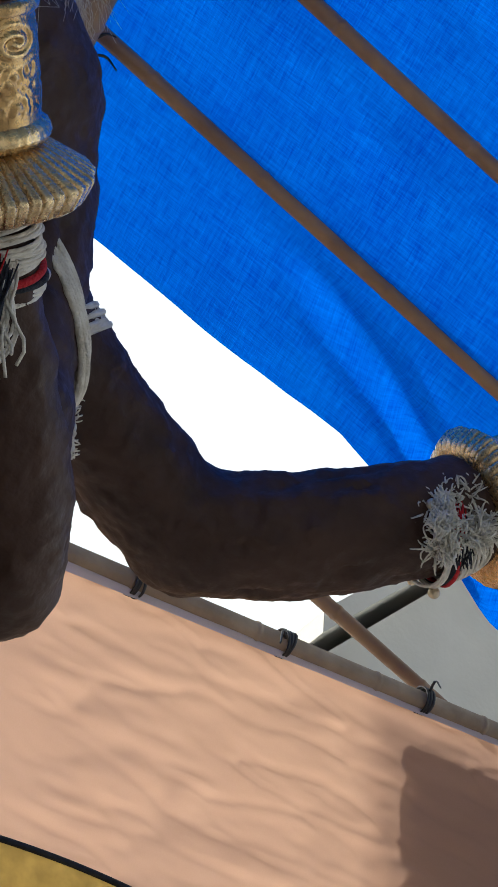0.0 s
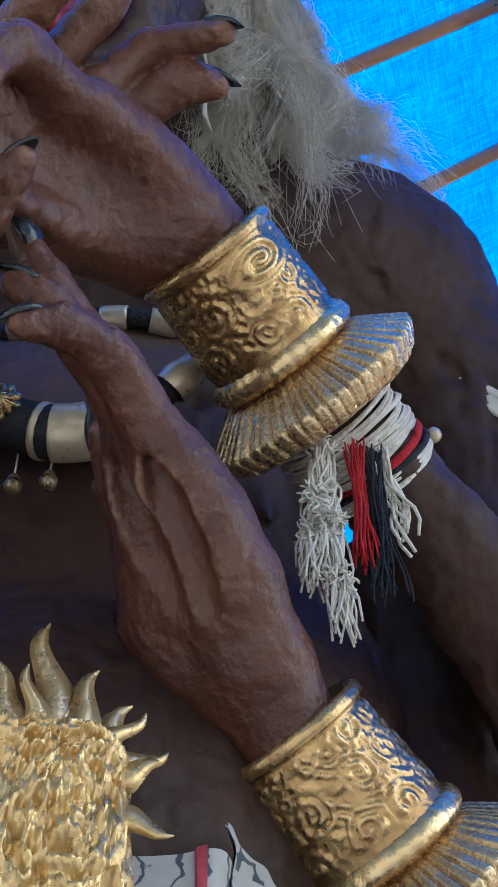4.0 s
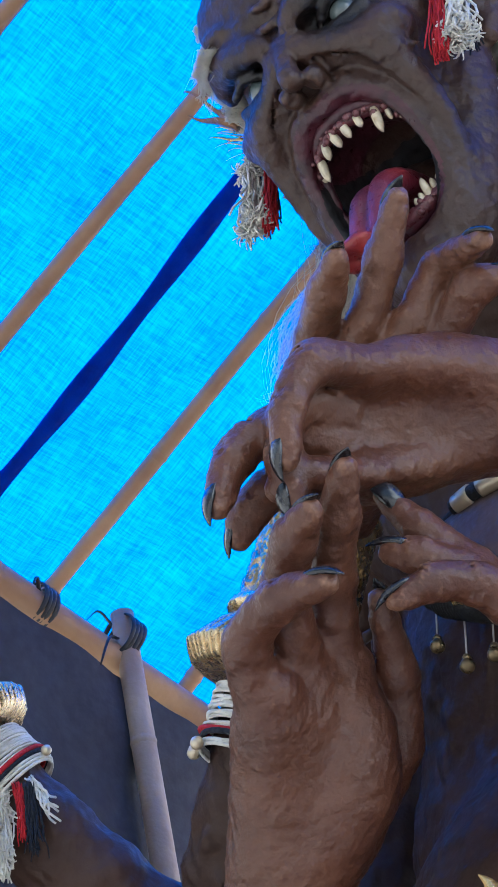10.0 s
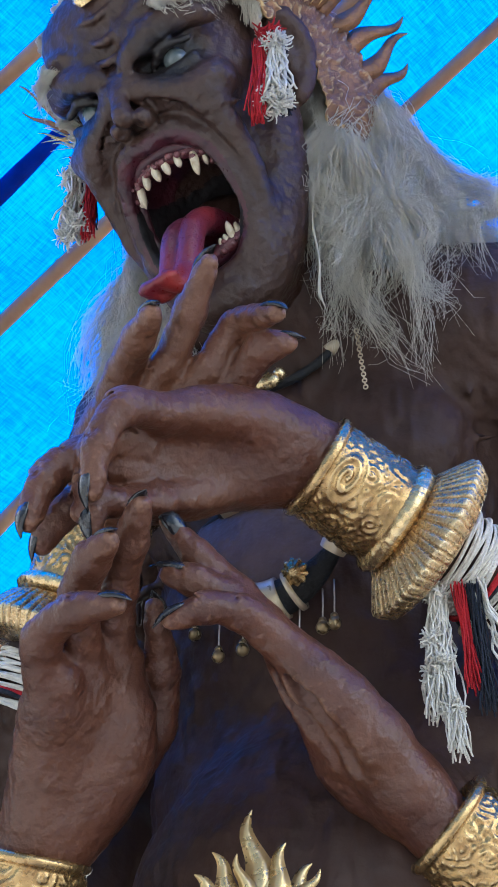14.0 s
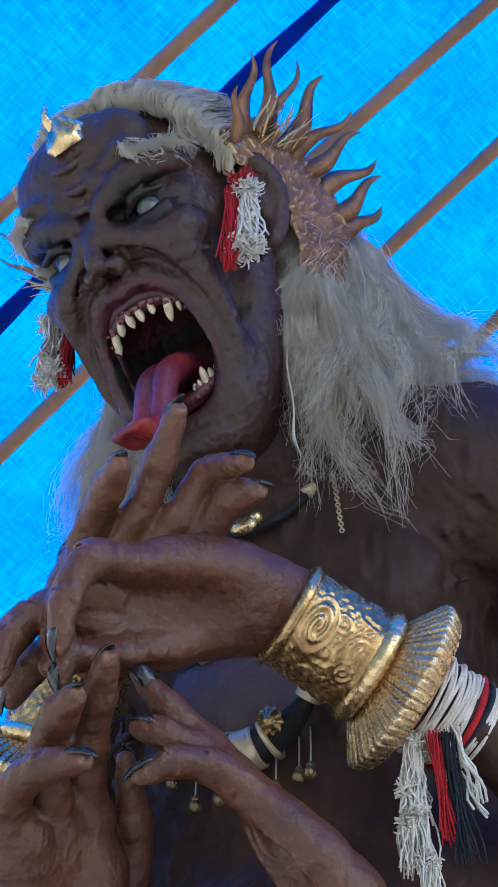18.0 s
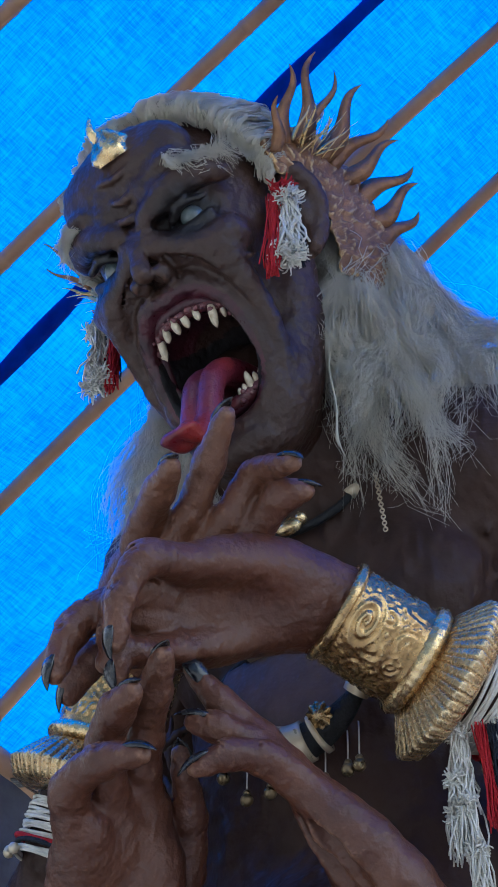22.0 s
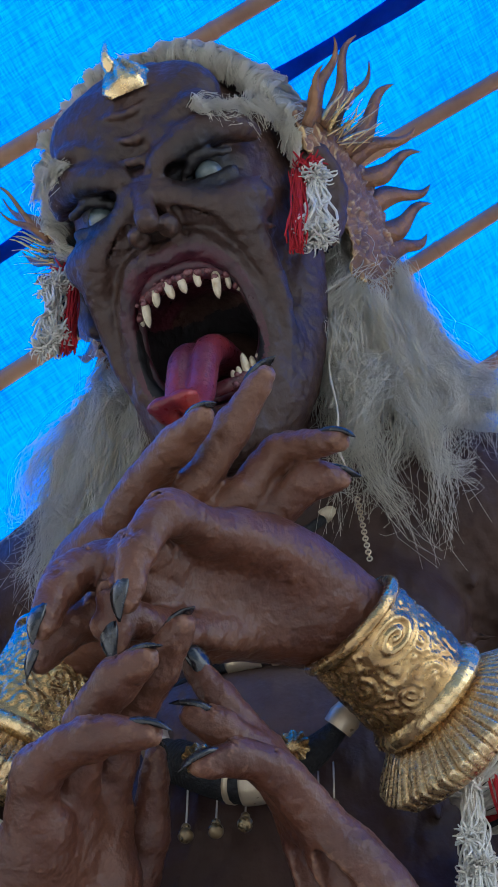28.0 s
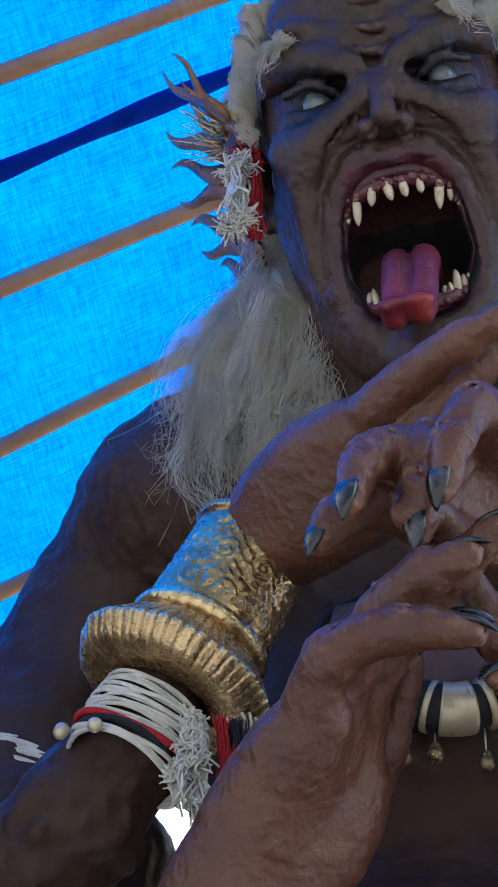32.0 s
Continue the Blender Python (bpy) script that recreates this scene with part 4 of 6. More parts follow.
def sculpt_body():
    c = Clay((-1.55, -0.75, 2.2), (2.0, 1.05, 4.5), 0.011)
    c.egg((0.11, 0.20, 3.86), (0.40, 0.31, 0.40), 0.10)
    c.egg((0.12, 0.16, 3.55), (0.36, 0.27, 0.32), 0.10)
    c.egg((0.14, 0.22, 3.25), (0.43, 0.27, 0.36), 0.08)
    c.egg((0.13, 0.14, 2.88), (0.39, 0.365, 0.44), 0.05)
    c.chain([(0.10, 0.16, 4.0), (0.10, -0.02, 4.12), (0.09, -0.2, 4.2)], (0.22, 0.19, 0.17), 0.08)
    for s, x in ((1, 0.30), (-1, -0.08)):
        c.egg((x, -0.01, 3.82), (0.17, 0.10, 0.14), 0.06)
    c.chain([(0.56, 0.12, 4.06), (0.36, 0.02, 4.12), (0.14, -0.10, 4.17)], (0.17, 0.15, 0.15), 0.08, 8)
    c.chain([(-0.28, 0.10, 4.08), (-0.12, 0.0, 4.12), (0.06, -0.10, 4.17)], (0.16, 0.14, 0.14), 0.08, 8)
    c.egg((0.13, 0.0, 3.95), (0.30, 0.135, 0.17), 0.07)
    # leathery folds across the chest and the shoulders
    rnd = random.Random(31)
    for k in range(46):
        x = rnd.uniform(-0.3, 0.62)
        z = rnd.uniform(3.45, 4.15)
        d = unit((rnd.gauss(0, 0.5), 0, rnd.gauss(0, 1)))
        y = -0.13 + 0.75 * (x - 0.12) ** 2 + 0.12 * rnd.random()
        p = V(x, y, z)
        c.chain([p - d * 0.09, p + V(rnd.gauss(0, 0.012), 0, rnd.gauss(0, 0.012)), p + d * 0.09], (0.003, 0.011, 0.003), 0.012, 6, k % 2 == 0)
    for side in ("left", "right"):
        p = BODY_FORMS[side]
        s = 1 if side == "left" else -1
        c.egg(p[0], (0.20, 0.20, 0.18), 0.10)
        c.chain(p, (0.165, 0.145, 0.110, 0.090) if s > 0 else (0.165, 0.15, 0.12, 0.092), 0.05, 10)
    # fore-arms of the folded upper arms
    c.chain([(0.785, 0.19, 3.23), (0.70, 0.04, 3.29), (0.458, -0.228, 3.443), (0.36, -0.355, 3.508)], (0.086, 0.080, 0.064, 0.054), 0.02, 12)
    c.chain([(-0.59, 0.15, 3.15), (-0.45, -0.07, 3.20), (-0.262, -0.25, 3.40), (-0.19, -0.267, 3.55)], (0.092, 0.100, 0.068, 0.054), 0.02, 12)
    # lower arms
    c.chain([(0.555, 0.36, 3.60), (0.635, 0.36, 3.15), (0.79, 0.30, 2.70), (0.57, 0.03, 2.835), (0.48, -0.08, 2.906)], (0.13, 0.11, 0.10, 0.080, 0.06), 0.02, 16)
    c.chain([(-0.40, 0.35, 3.5), (-0.55, 0.2, 2.75), (-0.45, -0.05, 2.5), (-0.31, -0.24, 2.70), (-0.245, -0.298, 2.87)], (0.13, 0.11, 0.10, 0.080, 0.06), 0.02, 16)
    # outstretched outer arms
    c.chain([(0.60, 0.34, 4.06), (0.94, 0.45, 3.955), (1.27, 0.54, 3.84)], (0.14, 0.100, 0.098), 0.05, 8)
    c.chain([(1.27, 0.54, 3.84), (1.45, 0.43, 3.87), (1.66, 0.30, 3.95), (1.83, 0.22, 4.05)], (0.10, 0.105, 0.095, 0.08), 0.05, 8)
    c.chain([(-0.38, 0.34, 4.05), (-0.70, 0.45, 3.65), (-0.95, 0.42, 3.36)], (0.15, 0.115, 0.10), 0.06, 8)
    c.chain([(-0.95, 0.42, 3.36), (-1.06, 0.18, 3.52), (-1.195, -0.01, 3.725), (-1.29, -0.14, 3.87)], (0.10, 0.095, 0.075, 0.06), 0.05, 8)
    # creases of the paper skin along the arms and over the shoulders
    for p, r in ((BODY_FORMS["left"], (0.172, 0.150, 0.115, 0.093)), (BODY_FORMS["right"], (0.175, 0.155, 0.125, 0.095)), ([(0.70, 0.37, 4.03), (0.94, 0.45, 3.955), (1.27, 0.54, 3.84), (1.45, 0.43, 3.87)], (0.125, 0.102, 0.100, 0.106)), ([(1.30, 0.52, 3.845), (1.45, 0.43, 3.87), (1.66, 0.30, 3.95), (1.83, 0.22, 4.05)], (0.102, 0.107, 0.097, 0.082)), ([(-0.59, 0.15, 3.15), (-0.45, -0.07, 3.20), (-0.33, -0.18, 3.30)], (0.095, 0.102, 0.085))):
        line = spline(p, 40)
        rad = np.interp(np.linspace(0, 1, 40), np.linspace(0, 1, len(r)), r)
        for k in range(44):
            i, n = rnd.randrange(0, 32), rnd.randrange(4, 9)
            a = rnd.uniform(0, math.tau)
            pts = []
            for j in (i, i + n // 2, min(i + n, 39)):
                q = frame_of(line[min(j + 1, 39)] - line[max(j - 1, 0)])
                pts.append(line[j] + (q[:, 0] * math.cos(a) + q[:, 1] * math.sin(a)) * (rad[j] + (0.008 if k % 4 == 0 else -0.001)))
                a += rnd.gauss(0, 0.09)
            c.chain(pts, (0.002, rnd.uniform(0.005, 0.009), 0.002), 0.012, 7, k % 4 == 0)
    v, f = c.skin()
    v = rough_up(v, f, 0.006, 0.05, 11.0)
    return v, f


def sculpt_legs():
    c = Clay((-1.3, -0.9, -0.02), (1.5, 1.2, 2.9), 0.03)
    c.egg((0.13, 0.22, 2.5), (0.38, 0.34, 0.42), 0.1)
    for s in (-1, 1):
        x = 0.12 + s * 0.3
        c.chain([(x - s * 0.06, 0.25, 2.35), (0.12 + s * 0.75, -0.25, 1.75), (0.12 + s * 0.62, 0.25, 0.75), (0.12 + s * 0.62, 0.1, 0.25)], (0.22, 0.2, 0.16, 0.13), 0.1, 14)
        c.egg((0.12 + s * 0.66, -0.12, 0.22), (0.16, 0.34, 0.11), 0.06)
    return c.skin()


PALM_UL = dict(
    palm=[[(0.338, -0.362, 3.550), (0.25, -0.49, 3.574), (0.17, -0.62, 3.520)], [(0.336, -0.358, 3.548), (0.23, -0.45, 3.546), (0.12, -0.56, 3.482)], [(0.334, -0.354, 3.544), (0.22, -0.42, 3.534), (0.10, -0.52, 3.448)]],
    palm_r=(0.062, 0.058, 0.046),
    fingers=[
        [(0.175, -0.63, 3.515), (0.142, -0.705, 3.495), (0.108, -0.715, 3.425), (0.090, -0.700, 3.350)],
        [(0.13, -0.60, 3.48), (0.085, -0.675, 3.46), (0.068, -0.67, 3.39), (0.064, -0.648, 3.325)],
        [(0.115, -0.585, 3.46), (0.04, -0.665, 3.455), (-0.005, -0.695, 3.405), (-0.025, -0.70, 3.325)],
        [(0.105, -0.55, 3.425), (0.02, -0.60, 3.425), (-0.035, -0.615, 3.385), (-0.058, -0.611, 3.345)],
        [(0.19, -0.47, 3.475), (0.13, -0.56, 3.425), (0.09, -0.63, 3.380), (0.045, -0.66, 3.350)],
    ],
    r=(0.034, 0.030, 0.025, 0.017),
    up=(-0.3, -0.7, 0.2),
    hollow=((0.200, -0.575, 3.450), (0.62, 0.72, 0.25), (0.050, 0.046, 0.13)),
    thumb=4,
)
PALM_UR = dict(
    palm=[[(-0.152, -0.278, 3.635), (-0.08, -0.41, 3.67), (0.03, -0.53, 3.665)], [(-0.150, -0.276, 3.632), (-0.04, -0.40, 3.645), (0.09, -0.51, 3.635)], [(-0.148, -0.274, 3.63), (-0.02, -0.37, 3.625), (0.14, -0.49, 3.62)]],
    palm_r=(0.057, 0.060, 0.044),
    fingers=[
        [(0.07, -0.53, 3.63), (0.140, -0.575, 3.672), (0.208, -0.624, 3.735), (0.268, -0.672, 3.785)],
        [(0.02, -0.55, 3.655), (0.070, -0.60, 3.672), (0.135, -0.665, 3.672), (0.190, -0.716, 3.668)],
        [(0.13, -0.52, 3.62), (0.205, -0.545, 3.665), (0.268, -0.565, 3.728), (0.365, -0.611, 3.683)],
        [(0.15, -0.49, 3.61), (0.235, -0.51, 3.645), (0.305, -0.545, 3.676), (0.352, -0.540, 3.676)],
    ],
    r=(0.032, 0.027, 0.025, 0.016),
    up=(0.0, -0.3, 1.0),
)
PALM_LR = dict(
    palm=[[(-0.212, -0.322, 2.945), (-0.124, -0.43, 3.08), (-0.062, -0.53, 3.13)], [(-0.214, -0.320, 2.945), (-0.10, -0.40, 3.09), (-0.04, -0.48, 3.18)], [(-0.212, -0.318, 2.945), (-0.08, -0.36, 3.09), (-0.01, -0.43, 3.21)], [(-0.207, -0.316, 2.945), (-0.072, -0.345, 3.050), (-0.012, -0.385, 3.135)]],
    palm_r=(0.06, 0.060, 0.044),
    fingers=[
        [(-0.015, -0.44, 3.215), (0.05, -0.54, 3.275), (0.11, -0.61, 3.305), (0.160, -0.664, 3.325)],
        [(-0.04, -0.49, 3.18), (0.015, -0.60, 3.23), (0.07, -0.655, 3.255), (0.118, -0.686, 3.258)],
        [(-0.075, -0.53, 3.125), (-0.045, -0.605, 3.165), (0.04, -0.645, 3.175), (0.120, -0.655, 3.160)],
        [(-0.07, -0.30, 3.06), (-0.008, -0.300, 3.15), (0.032, -0.358, 3.222), (0.064, -0.448, 3.284)],
    ],
    r=(0.034, 0.029, 0.026, 0.017),
    up=(0.3, -0.6, 0.8),
    thumb=3,
)
PALM_LL = dict(
    palm=[[(0.440, -0.13, 2.938), (0.355, -0.30, 3.08), (0.29, -0.40, 3.17)], [(0.438, -0.128, 2.938), (0.33, -0.27, 3.10), (0.26, -0.36, 3.21)], [(0.436, -0.126, 2.940), (0.315, -0.235, 3.105), (0.258, -0.335, 3.205)], [(0.42, -0.115, 2.96), (0.305, -0.175, 3.06), (0.275, -0.25, 3.165)]],
    palm_r=(0.047, 0.056, 0.034),
    grooves=[[(0.250, -0.347, 3.171), (0.272, -0.316, 3.104), (0.312, -0.270, 3.013)], [(0.290, -0.388, 3.135), (0.318, -0.345, 3.068), (0.350, -0.285, 3.002)]],
    fingers=[
        [(0.26, -0.37, 3.215), (0.215, -0.44, 3.275), (0.165, -0.49, 3.335), (0.127, -0.525, 3.390)],
        [(0.265, -0.385, 3.20), (0.215, -0.455, 3.25), (0.17, -0.505, 3.275), (0.134, -0.528, 3.286)],
        [(0.285, -0.405, 3.175), (0.245, -0.475, 3.21), (0.20, -0.525, 3.205), (0.157, -0.549, 3.178)],
        [(0.290, -0.165, 3.10), (0.250, -0.190, 3.19), (0.228, -0.245, 3.245), (0.208, -0.305, 3.285)],
    ],
    r=(0.031, 0.026, 0.022, 0.014),
    up=(-0.3, -0.6, 0.6),
    thumb=3,
)


def sculpt_hand(h, seed):
    pts = np.concatenate([np.array(p) for p in h["palm"] + h["fingers"]])
    c = Clay(pts.min(0) - 0.1, pts.max(0) + 0.1, 0.0052)
    for p in h["palm"]:
        c.chain(p, h["palm_r"], 0.03, 6)
    for i, p in enumerate(h["fingers"]):
        c.chain(p, h["r"], 0.012, 12)
        for j in (1, 2):
            c.egg(p[j], h["r"][j] * 1.12, 0.012)
    # tendons, veins and knuckle creases on the back of the hand
    up = unit(h["up"])
    rnd = random.Random(int(seed))
    mid = np.mean([q[1] for q in h["palm"]], 0)
    for i, p in enumerate(h["fingers"]):
        if i == h.get("thumb"):
            continue
        a, b = np.array(p[0]), np.array(p[1])
        w = mid + (a - mid) * 0.15
        c.chain([w + up * 0.052, (w + a) / 2 + up * (h["r"][0] + 0.020), a + up * (h["r"][0] - 0.002), b + up * (h["r"][1] - 0.004)], (0.006, 0.009, 0.011, 0.008), 0.012, 10)
        for j in (1, 2):
            q, d = np.array(p[j]), unit(np.array(p[j + 1]) - np.array(p[j - 1]))
            side = unit(np.cross(d, up))
            for k in (-1.4, -0.5, 0.5, 1.4):
                m = q + d * k * 0.009
                r = h["r"][j] * 1.1
                c.chain([m - side * r * 0.8 + up * r * 0.55, m + up * r * 1.06, m + side * r * 0.8 + up * r * 0.55], (0.001, 0.0028, 0.001), 0.004, 6, True)
    for p in h.get("grooves", ()):
        c.chain(p, (0.005, 0.012, 0.005), 0.03, 8, True)
    if "hollow" in h:
        q, axis, r = h["hollow"]
        c.egg(q, r, 0.055, True, frame_of(axis, (0, 0, 1)))
    nails = []
    for p in h["fingers"][:4]:
        tip, last = np.array(p[-1]), np.array(p[-2])
        d = unit(tip - last)
        up = unit(np.array(h["up"]) - d * (np.array(h["up"]) @ d))
        base = tip - d * 0.044 + up * 0.011
        nails.append((tube(spline([base, tip + up * 0.0165 - d * 0.018, tip + d * 0.010 + up * 0.013, tip + d * 0.032 + up * 0.002], 11), [0.009, 0.0145, 0.0165, 0.0160, 0.0125, 0.008, 0.0015], 10, 0.45, up), 7))
    v, f = c.skin()
    # loose wrinkles of the paper skin
    v = rough_up(v, f, 0.0019, 0.024, seed)
    return rough_up(v, f, 0.0012, 0.008, seed), f, nails


def make_statue():
    vs, fs, ms, n = [], [], [], 0

    def put(v, f, m):
        nonlocal n
        vs.append(np.asarray(v, float))
        fs.extend(tuple(int(i) + n for i in q) for q in f)
        ms.append(np.broadcast_to(np.asarray(m), (len(f),)))
        n += len(v)

    v, f = sculpt_body()
    put(v, f, 0)
    v, f = sculpt_legs()
    put(v, f, 0)
    for k, h in enumerate((PALM_UL, PALM_UR, PALM_LR, PALM_LL)):
        v, f, nails = sculpt_hand(h, 20.0 + k)
        put(v, f, 1)
        for g, m in nails:
            put(*g, m)
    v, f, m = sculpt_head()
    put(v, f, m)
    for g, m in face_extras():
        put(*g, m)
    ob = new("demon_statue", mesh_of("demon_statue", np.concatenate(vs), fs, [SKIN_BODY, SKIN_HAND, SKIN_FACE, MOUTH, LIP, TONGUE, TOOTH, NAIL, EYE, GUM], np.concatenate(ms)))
    return tagged(ob, "giant six-armed dark brown papier-mache demon statue with open fanged mouth", "statue")


make_statue()


# ---------------------------------------------------------------- bracelets
def curls(seed, turn, length):
    """Raised scrollwork on the unrolled sleeve: rows of leaf curls that wind in spirals, with grooved stems between them."""
    rnd = random.Random(int(seed * 10))
    heads = []
    rows, across = 3, int(turn / 0.062)
    for j in range(rows):
        for i in range(across):
            heads.append(((i + 0.5 * (j % 2) + rnd.uniform(-0.16, 0.16)) * turn / across, (j + 0.5 + rnd.uniform(-0.12, 0.12)) * length / rows, rnd.uniform(0.024, 0.036), rnd.choice((-1, 1)), rnd.uniform(0, 6.3)))
    hu, hw, hr, hs, hp = (np.array(x) for x in zip(*heads))

    def lift(u, w):
        w1 = noise.noise((u * 26, w * 26, seed))
        w2 = noise.noise((u * 26 + 40, w * 26, seed))
        du = (u + 0.007 * w1 - hu + turn / 2) % turn - turn / 2
        dw = w + 0.007 * w2 - hw
        rad = np.hypot(du, dw)
        k = int(np.argmin(rad / hr))
        q = rad[k] / hr[k]
        a = math.atan2(dw[k], du[k]) * hs[k]
        wave = 0.5 + 0.5 * math.cos(q * 12.5 - a + hp[k])
        leaf = 0.5 + 0.5 * math.cos((u * 0.8 + w) * 330 + 5 * w1)
        edge = min(1.0, max(0.0, (1.12 - q) / 0.25))
        return 0.0026 * wave**0.7 * edge + 0.0022 * leaf * (1 - edge) + 0.0016 * noise.noise((u * 120, w * 120, seed))

    return lift


def bracelet(ring, rim, r0=0.092, r1=0.108, flare=0.158, seed=0.0, spiral=None, label="chunky gold-painted bracelet with scrollwork and a pleated flared rim"):
    ring, rim = np.array(ring, float), np.array(rim, float)
    length = np.linalg.norm(rim - ring)
    d = unit(rim - ring)
    top = thing("bracelet", rim, label, "bracelet", "bracelets on the wrists of the statue")
    body = 0.68 * length
    axes = frame_of(d)
    lift = curls(seed, math.tau * r1, body)
    seg, rows = 230, 64
    v, f = [], []
    for i in range(rows + 1):
        s = i / rows * body
        r = r0 + (r1 - r0) * (s / body) ** 1.3
        for j in range(seg):
            a = j * math.tau / seg
            n = axes[:, 0] * math.cos(a) + axes[:, 1] * math.sin(a)
            p = ring + d * s + n * r
            up = lift(a * r1, s) * min(1, max(0, (s - 0.022) / 0.008), max(0, (body - 0.012 - s) / 0.008))
            if spiral is not None:
                q = p - np.asarray(spiral)
                u, w = q @ unit(np.cross(d, n)), q @ d
                rad = math.hypot(u, w)
                if rad < 0.032:
                    ang = math.atan2(w, u)
                    up = 0.007 * (0.5 + 0.5 * math.cos(rad * 480 - ang)) * (1 - rad / 0.04) + 0.002
            if s < 0.02:
                up = 0.008 * math.sin(math.pi * s / 0.02) ** 0.5
            v.append(p + n * up)
    for i in range(rows):
        for j in range(seg):
            f.append((i * seg + j, i * seg + (j + 1) % seg, (i + 1) * seg + (j + 1) % seg, (i + 1) * seg + j))
    inner = lathe(ring + d * 0.03, rim, [(0.0, r0 * 0.72), (-0.030, r0 * 0.93), (-0.030, r0)], 75)
    part("sleeve", (v, f), GOLD, top, "gold sleeve with raised scrollwork")
    part("sleeve_lip", inner, GOLD, top)
    s0 = body
    part("collar", lathe(ring, rim, [(s0 - 0.004, r1 * 0.98), (s0 + 0.004, r1 + 0.009), (s0 + 0.016, r1 + 0.012), (s0 + 0.026, r1 + 0.006), (s0 + 0.030, r1 - 0.004), (s0 + 0.036, r1 - 0.006)], 96, lambda s, a, r: 0.001 * math.sin(a * 33)), GOLD, top, "smooth gold collar ring")

    def pleat(s, a, r):
        k = min(1, max(0, (r - r1 * 0.92) / 0.02)) * (1.0 if s < length + 0.002 else 0.35)
        w = abs((a * 50 / math.tau + 0.15 * math.sin(a * 5)) % 1 - 0.5) * 2
        return k * (0.0090 * min(1.0, w * 2.6) - 0.0070) + 0.002 * math.sin(a * 7 + seed) + 0.0012 * math.sin(a * 19 + 2 * seed)

    t = length
    prof = [(s0 + 0.030, r1 - 0.008), (s0 + 0.032, r1 + 0.002), (s0 + 0.036, r1 + 0.010), (t - 0.004, flare - 0.004), (t, flare), (t + 0.004, flare + 0.001), (t + 0.014, flare - 0.004), (t + 0.030, flare - 0.014), (t + 0.036, flare - 0.024), (t + 0.040, r1 + 0.008), (t + 0.042, r1 - 0.020)]
    part("flared_rim", lathe(ring, rim, prof, 500, pleat), GOLD_RIM, top, "pleated flared gold rim")
    return top


UL_RING, UL_RIM = V(0.328, -0.396, 3.528), V(0.458, -0.228, 3.443)
UR_RING, UR_RIM = V(-0.14, -0.28, 3.66), V(-0.253, -0.253, 3.416)
LL_RING, LL_RIM = V(0.426, -0.124, 2.968), V(0.562, 0.024, 2.845)
LR_RING, LR_RIM = V(-0.215, -0.325, 2.955), V(-0.30, -0.25, 2.73)
OL_RING, OL_RIM = V(1.938, 0.149, 4.145), V(1.743, 0.264, 3.995)
OR_RING, OR_RIM = V(-1.335, -0.19, 3.935), V(-1.20, -0.03, 3.755)
bracelet(UL_RING, UL_RIM, 0.089, 0.093, 0.157, seed=1.0, spiral=(0.383, -0.395, 3.482))
bracelet(UR_RING, UR_RIM, 0.089, 0.096, 0.150, seed=2.0)
bracelet(LL_RING, LL_RIM, 0.090, 0.104, 0.162, seed=3.0)
bracelet(LR_RING, LR_RIM, 0.093, 0.106, 0.162, seed=4.0)
bracelet(OL_RING, OL_RIM, seed=5.0)
bracelet(OR_RING, OR_RIM, seed=6.0)


# ---------------------------------------------------------------- cords and tassels
def loop(c, axis, r, thick, shift=0.0, wob=0.004, seed=0, squash=1.0):
    rnd = random.Random(seed)
    q = frame_of(axis)
    a = np.linspace(0, math.tau, 40)
    ph = rnd.random() * 6
    rr = r + wob * np.sin(3 * a + ph)
    p = np.asarray(c) + np.outer(np.cos(a) * rr, q[:, 0]) + np.outer(np.sin(a) * rr * squash, q[:, 1]) + np.outer(shift + wob * np.cos(2 * a + ph), q[:, 2])
    return tube(p, thick, 8, caps=False)


def strand_bunch(top, bottom, count, spread, thick, seed, fuzz=0.006, steps=9):
    """Hanging yarns: each its own wavy tube, splaying towards the ends."""
    rnd = random.Random(seed)
    geo = []
    top, bottom = np.array(top, float), np.array(bottom, float)
    for _ in range(count):
        e = bottom + np.array([rnd.gauss(0, spread), rnd.gauss(0, spread), abs(rnd.gauss(0, 0.03))])
        s = top + np.array([rnd.gauss(0, 0.006), rnd.gauss(0, 0.006), 0])
        ph = [rnd.uniform(0, 6) for _ in range(4)]
        p = []
        for k in range(steps):
            t = k / (steps - 1)
            b = s + (e - s) * t
            b = b + V(math.sin(t * 9 + ph[0]), math.sin(t * 8 + ph[1]), 0) * fuzz * (0.4 + t)
            p.append(b)
        geo.append(tube(p, [thick * 0.8, thick, thick * 1.1, thick], 5))
    return join(*geo)


def wool_knots(points, r, seed):
    """Fluffy frayed knots: little curled yarn ends in clumps."""
    rnd = random.Random(seed)
    geo = []
    for c in points:
        for _ in range(70):
            d = unit((rnd.gauss(0, 1), rnd.gauss(0, 1), rnd.gauss(0, 0.9)))
            e = unit((rnd.gauss(0, 1), rnd.gauss(0, 1), rnd.gauss(0, 1)))
            p0 = np.asarray(c) + d * r * 0.35
            geo.append(tube(spline([p0, p0 + d * r * 0.4, p0 + d * r * 0.7 + e * r * 0.4, p0 + d * r * 0.6 + e * r * 0.75], 6), [0.0016, 0.0021, 0.0018, 0.001], 4))
    return join(*geo)


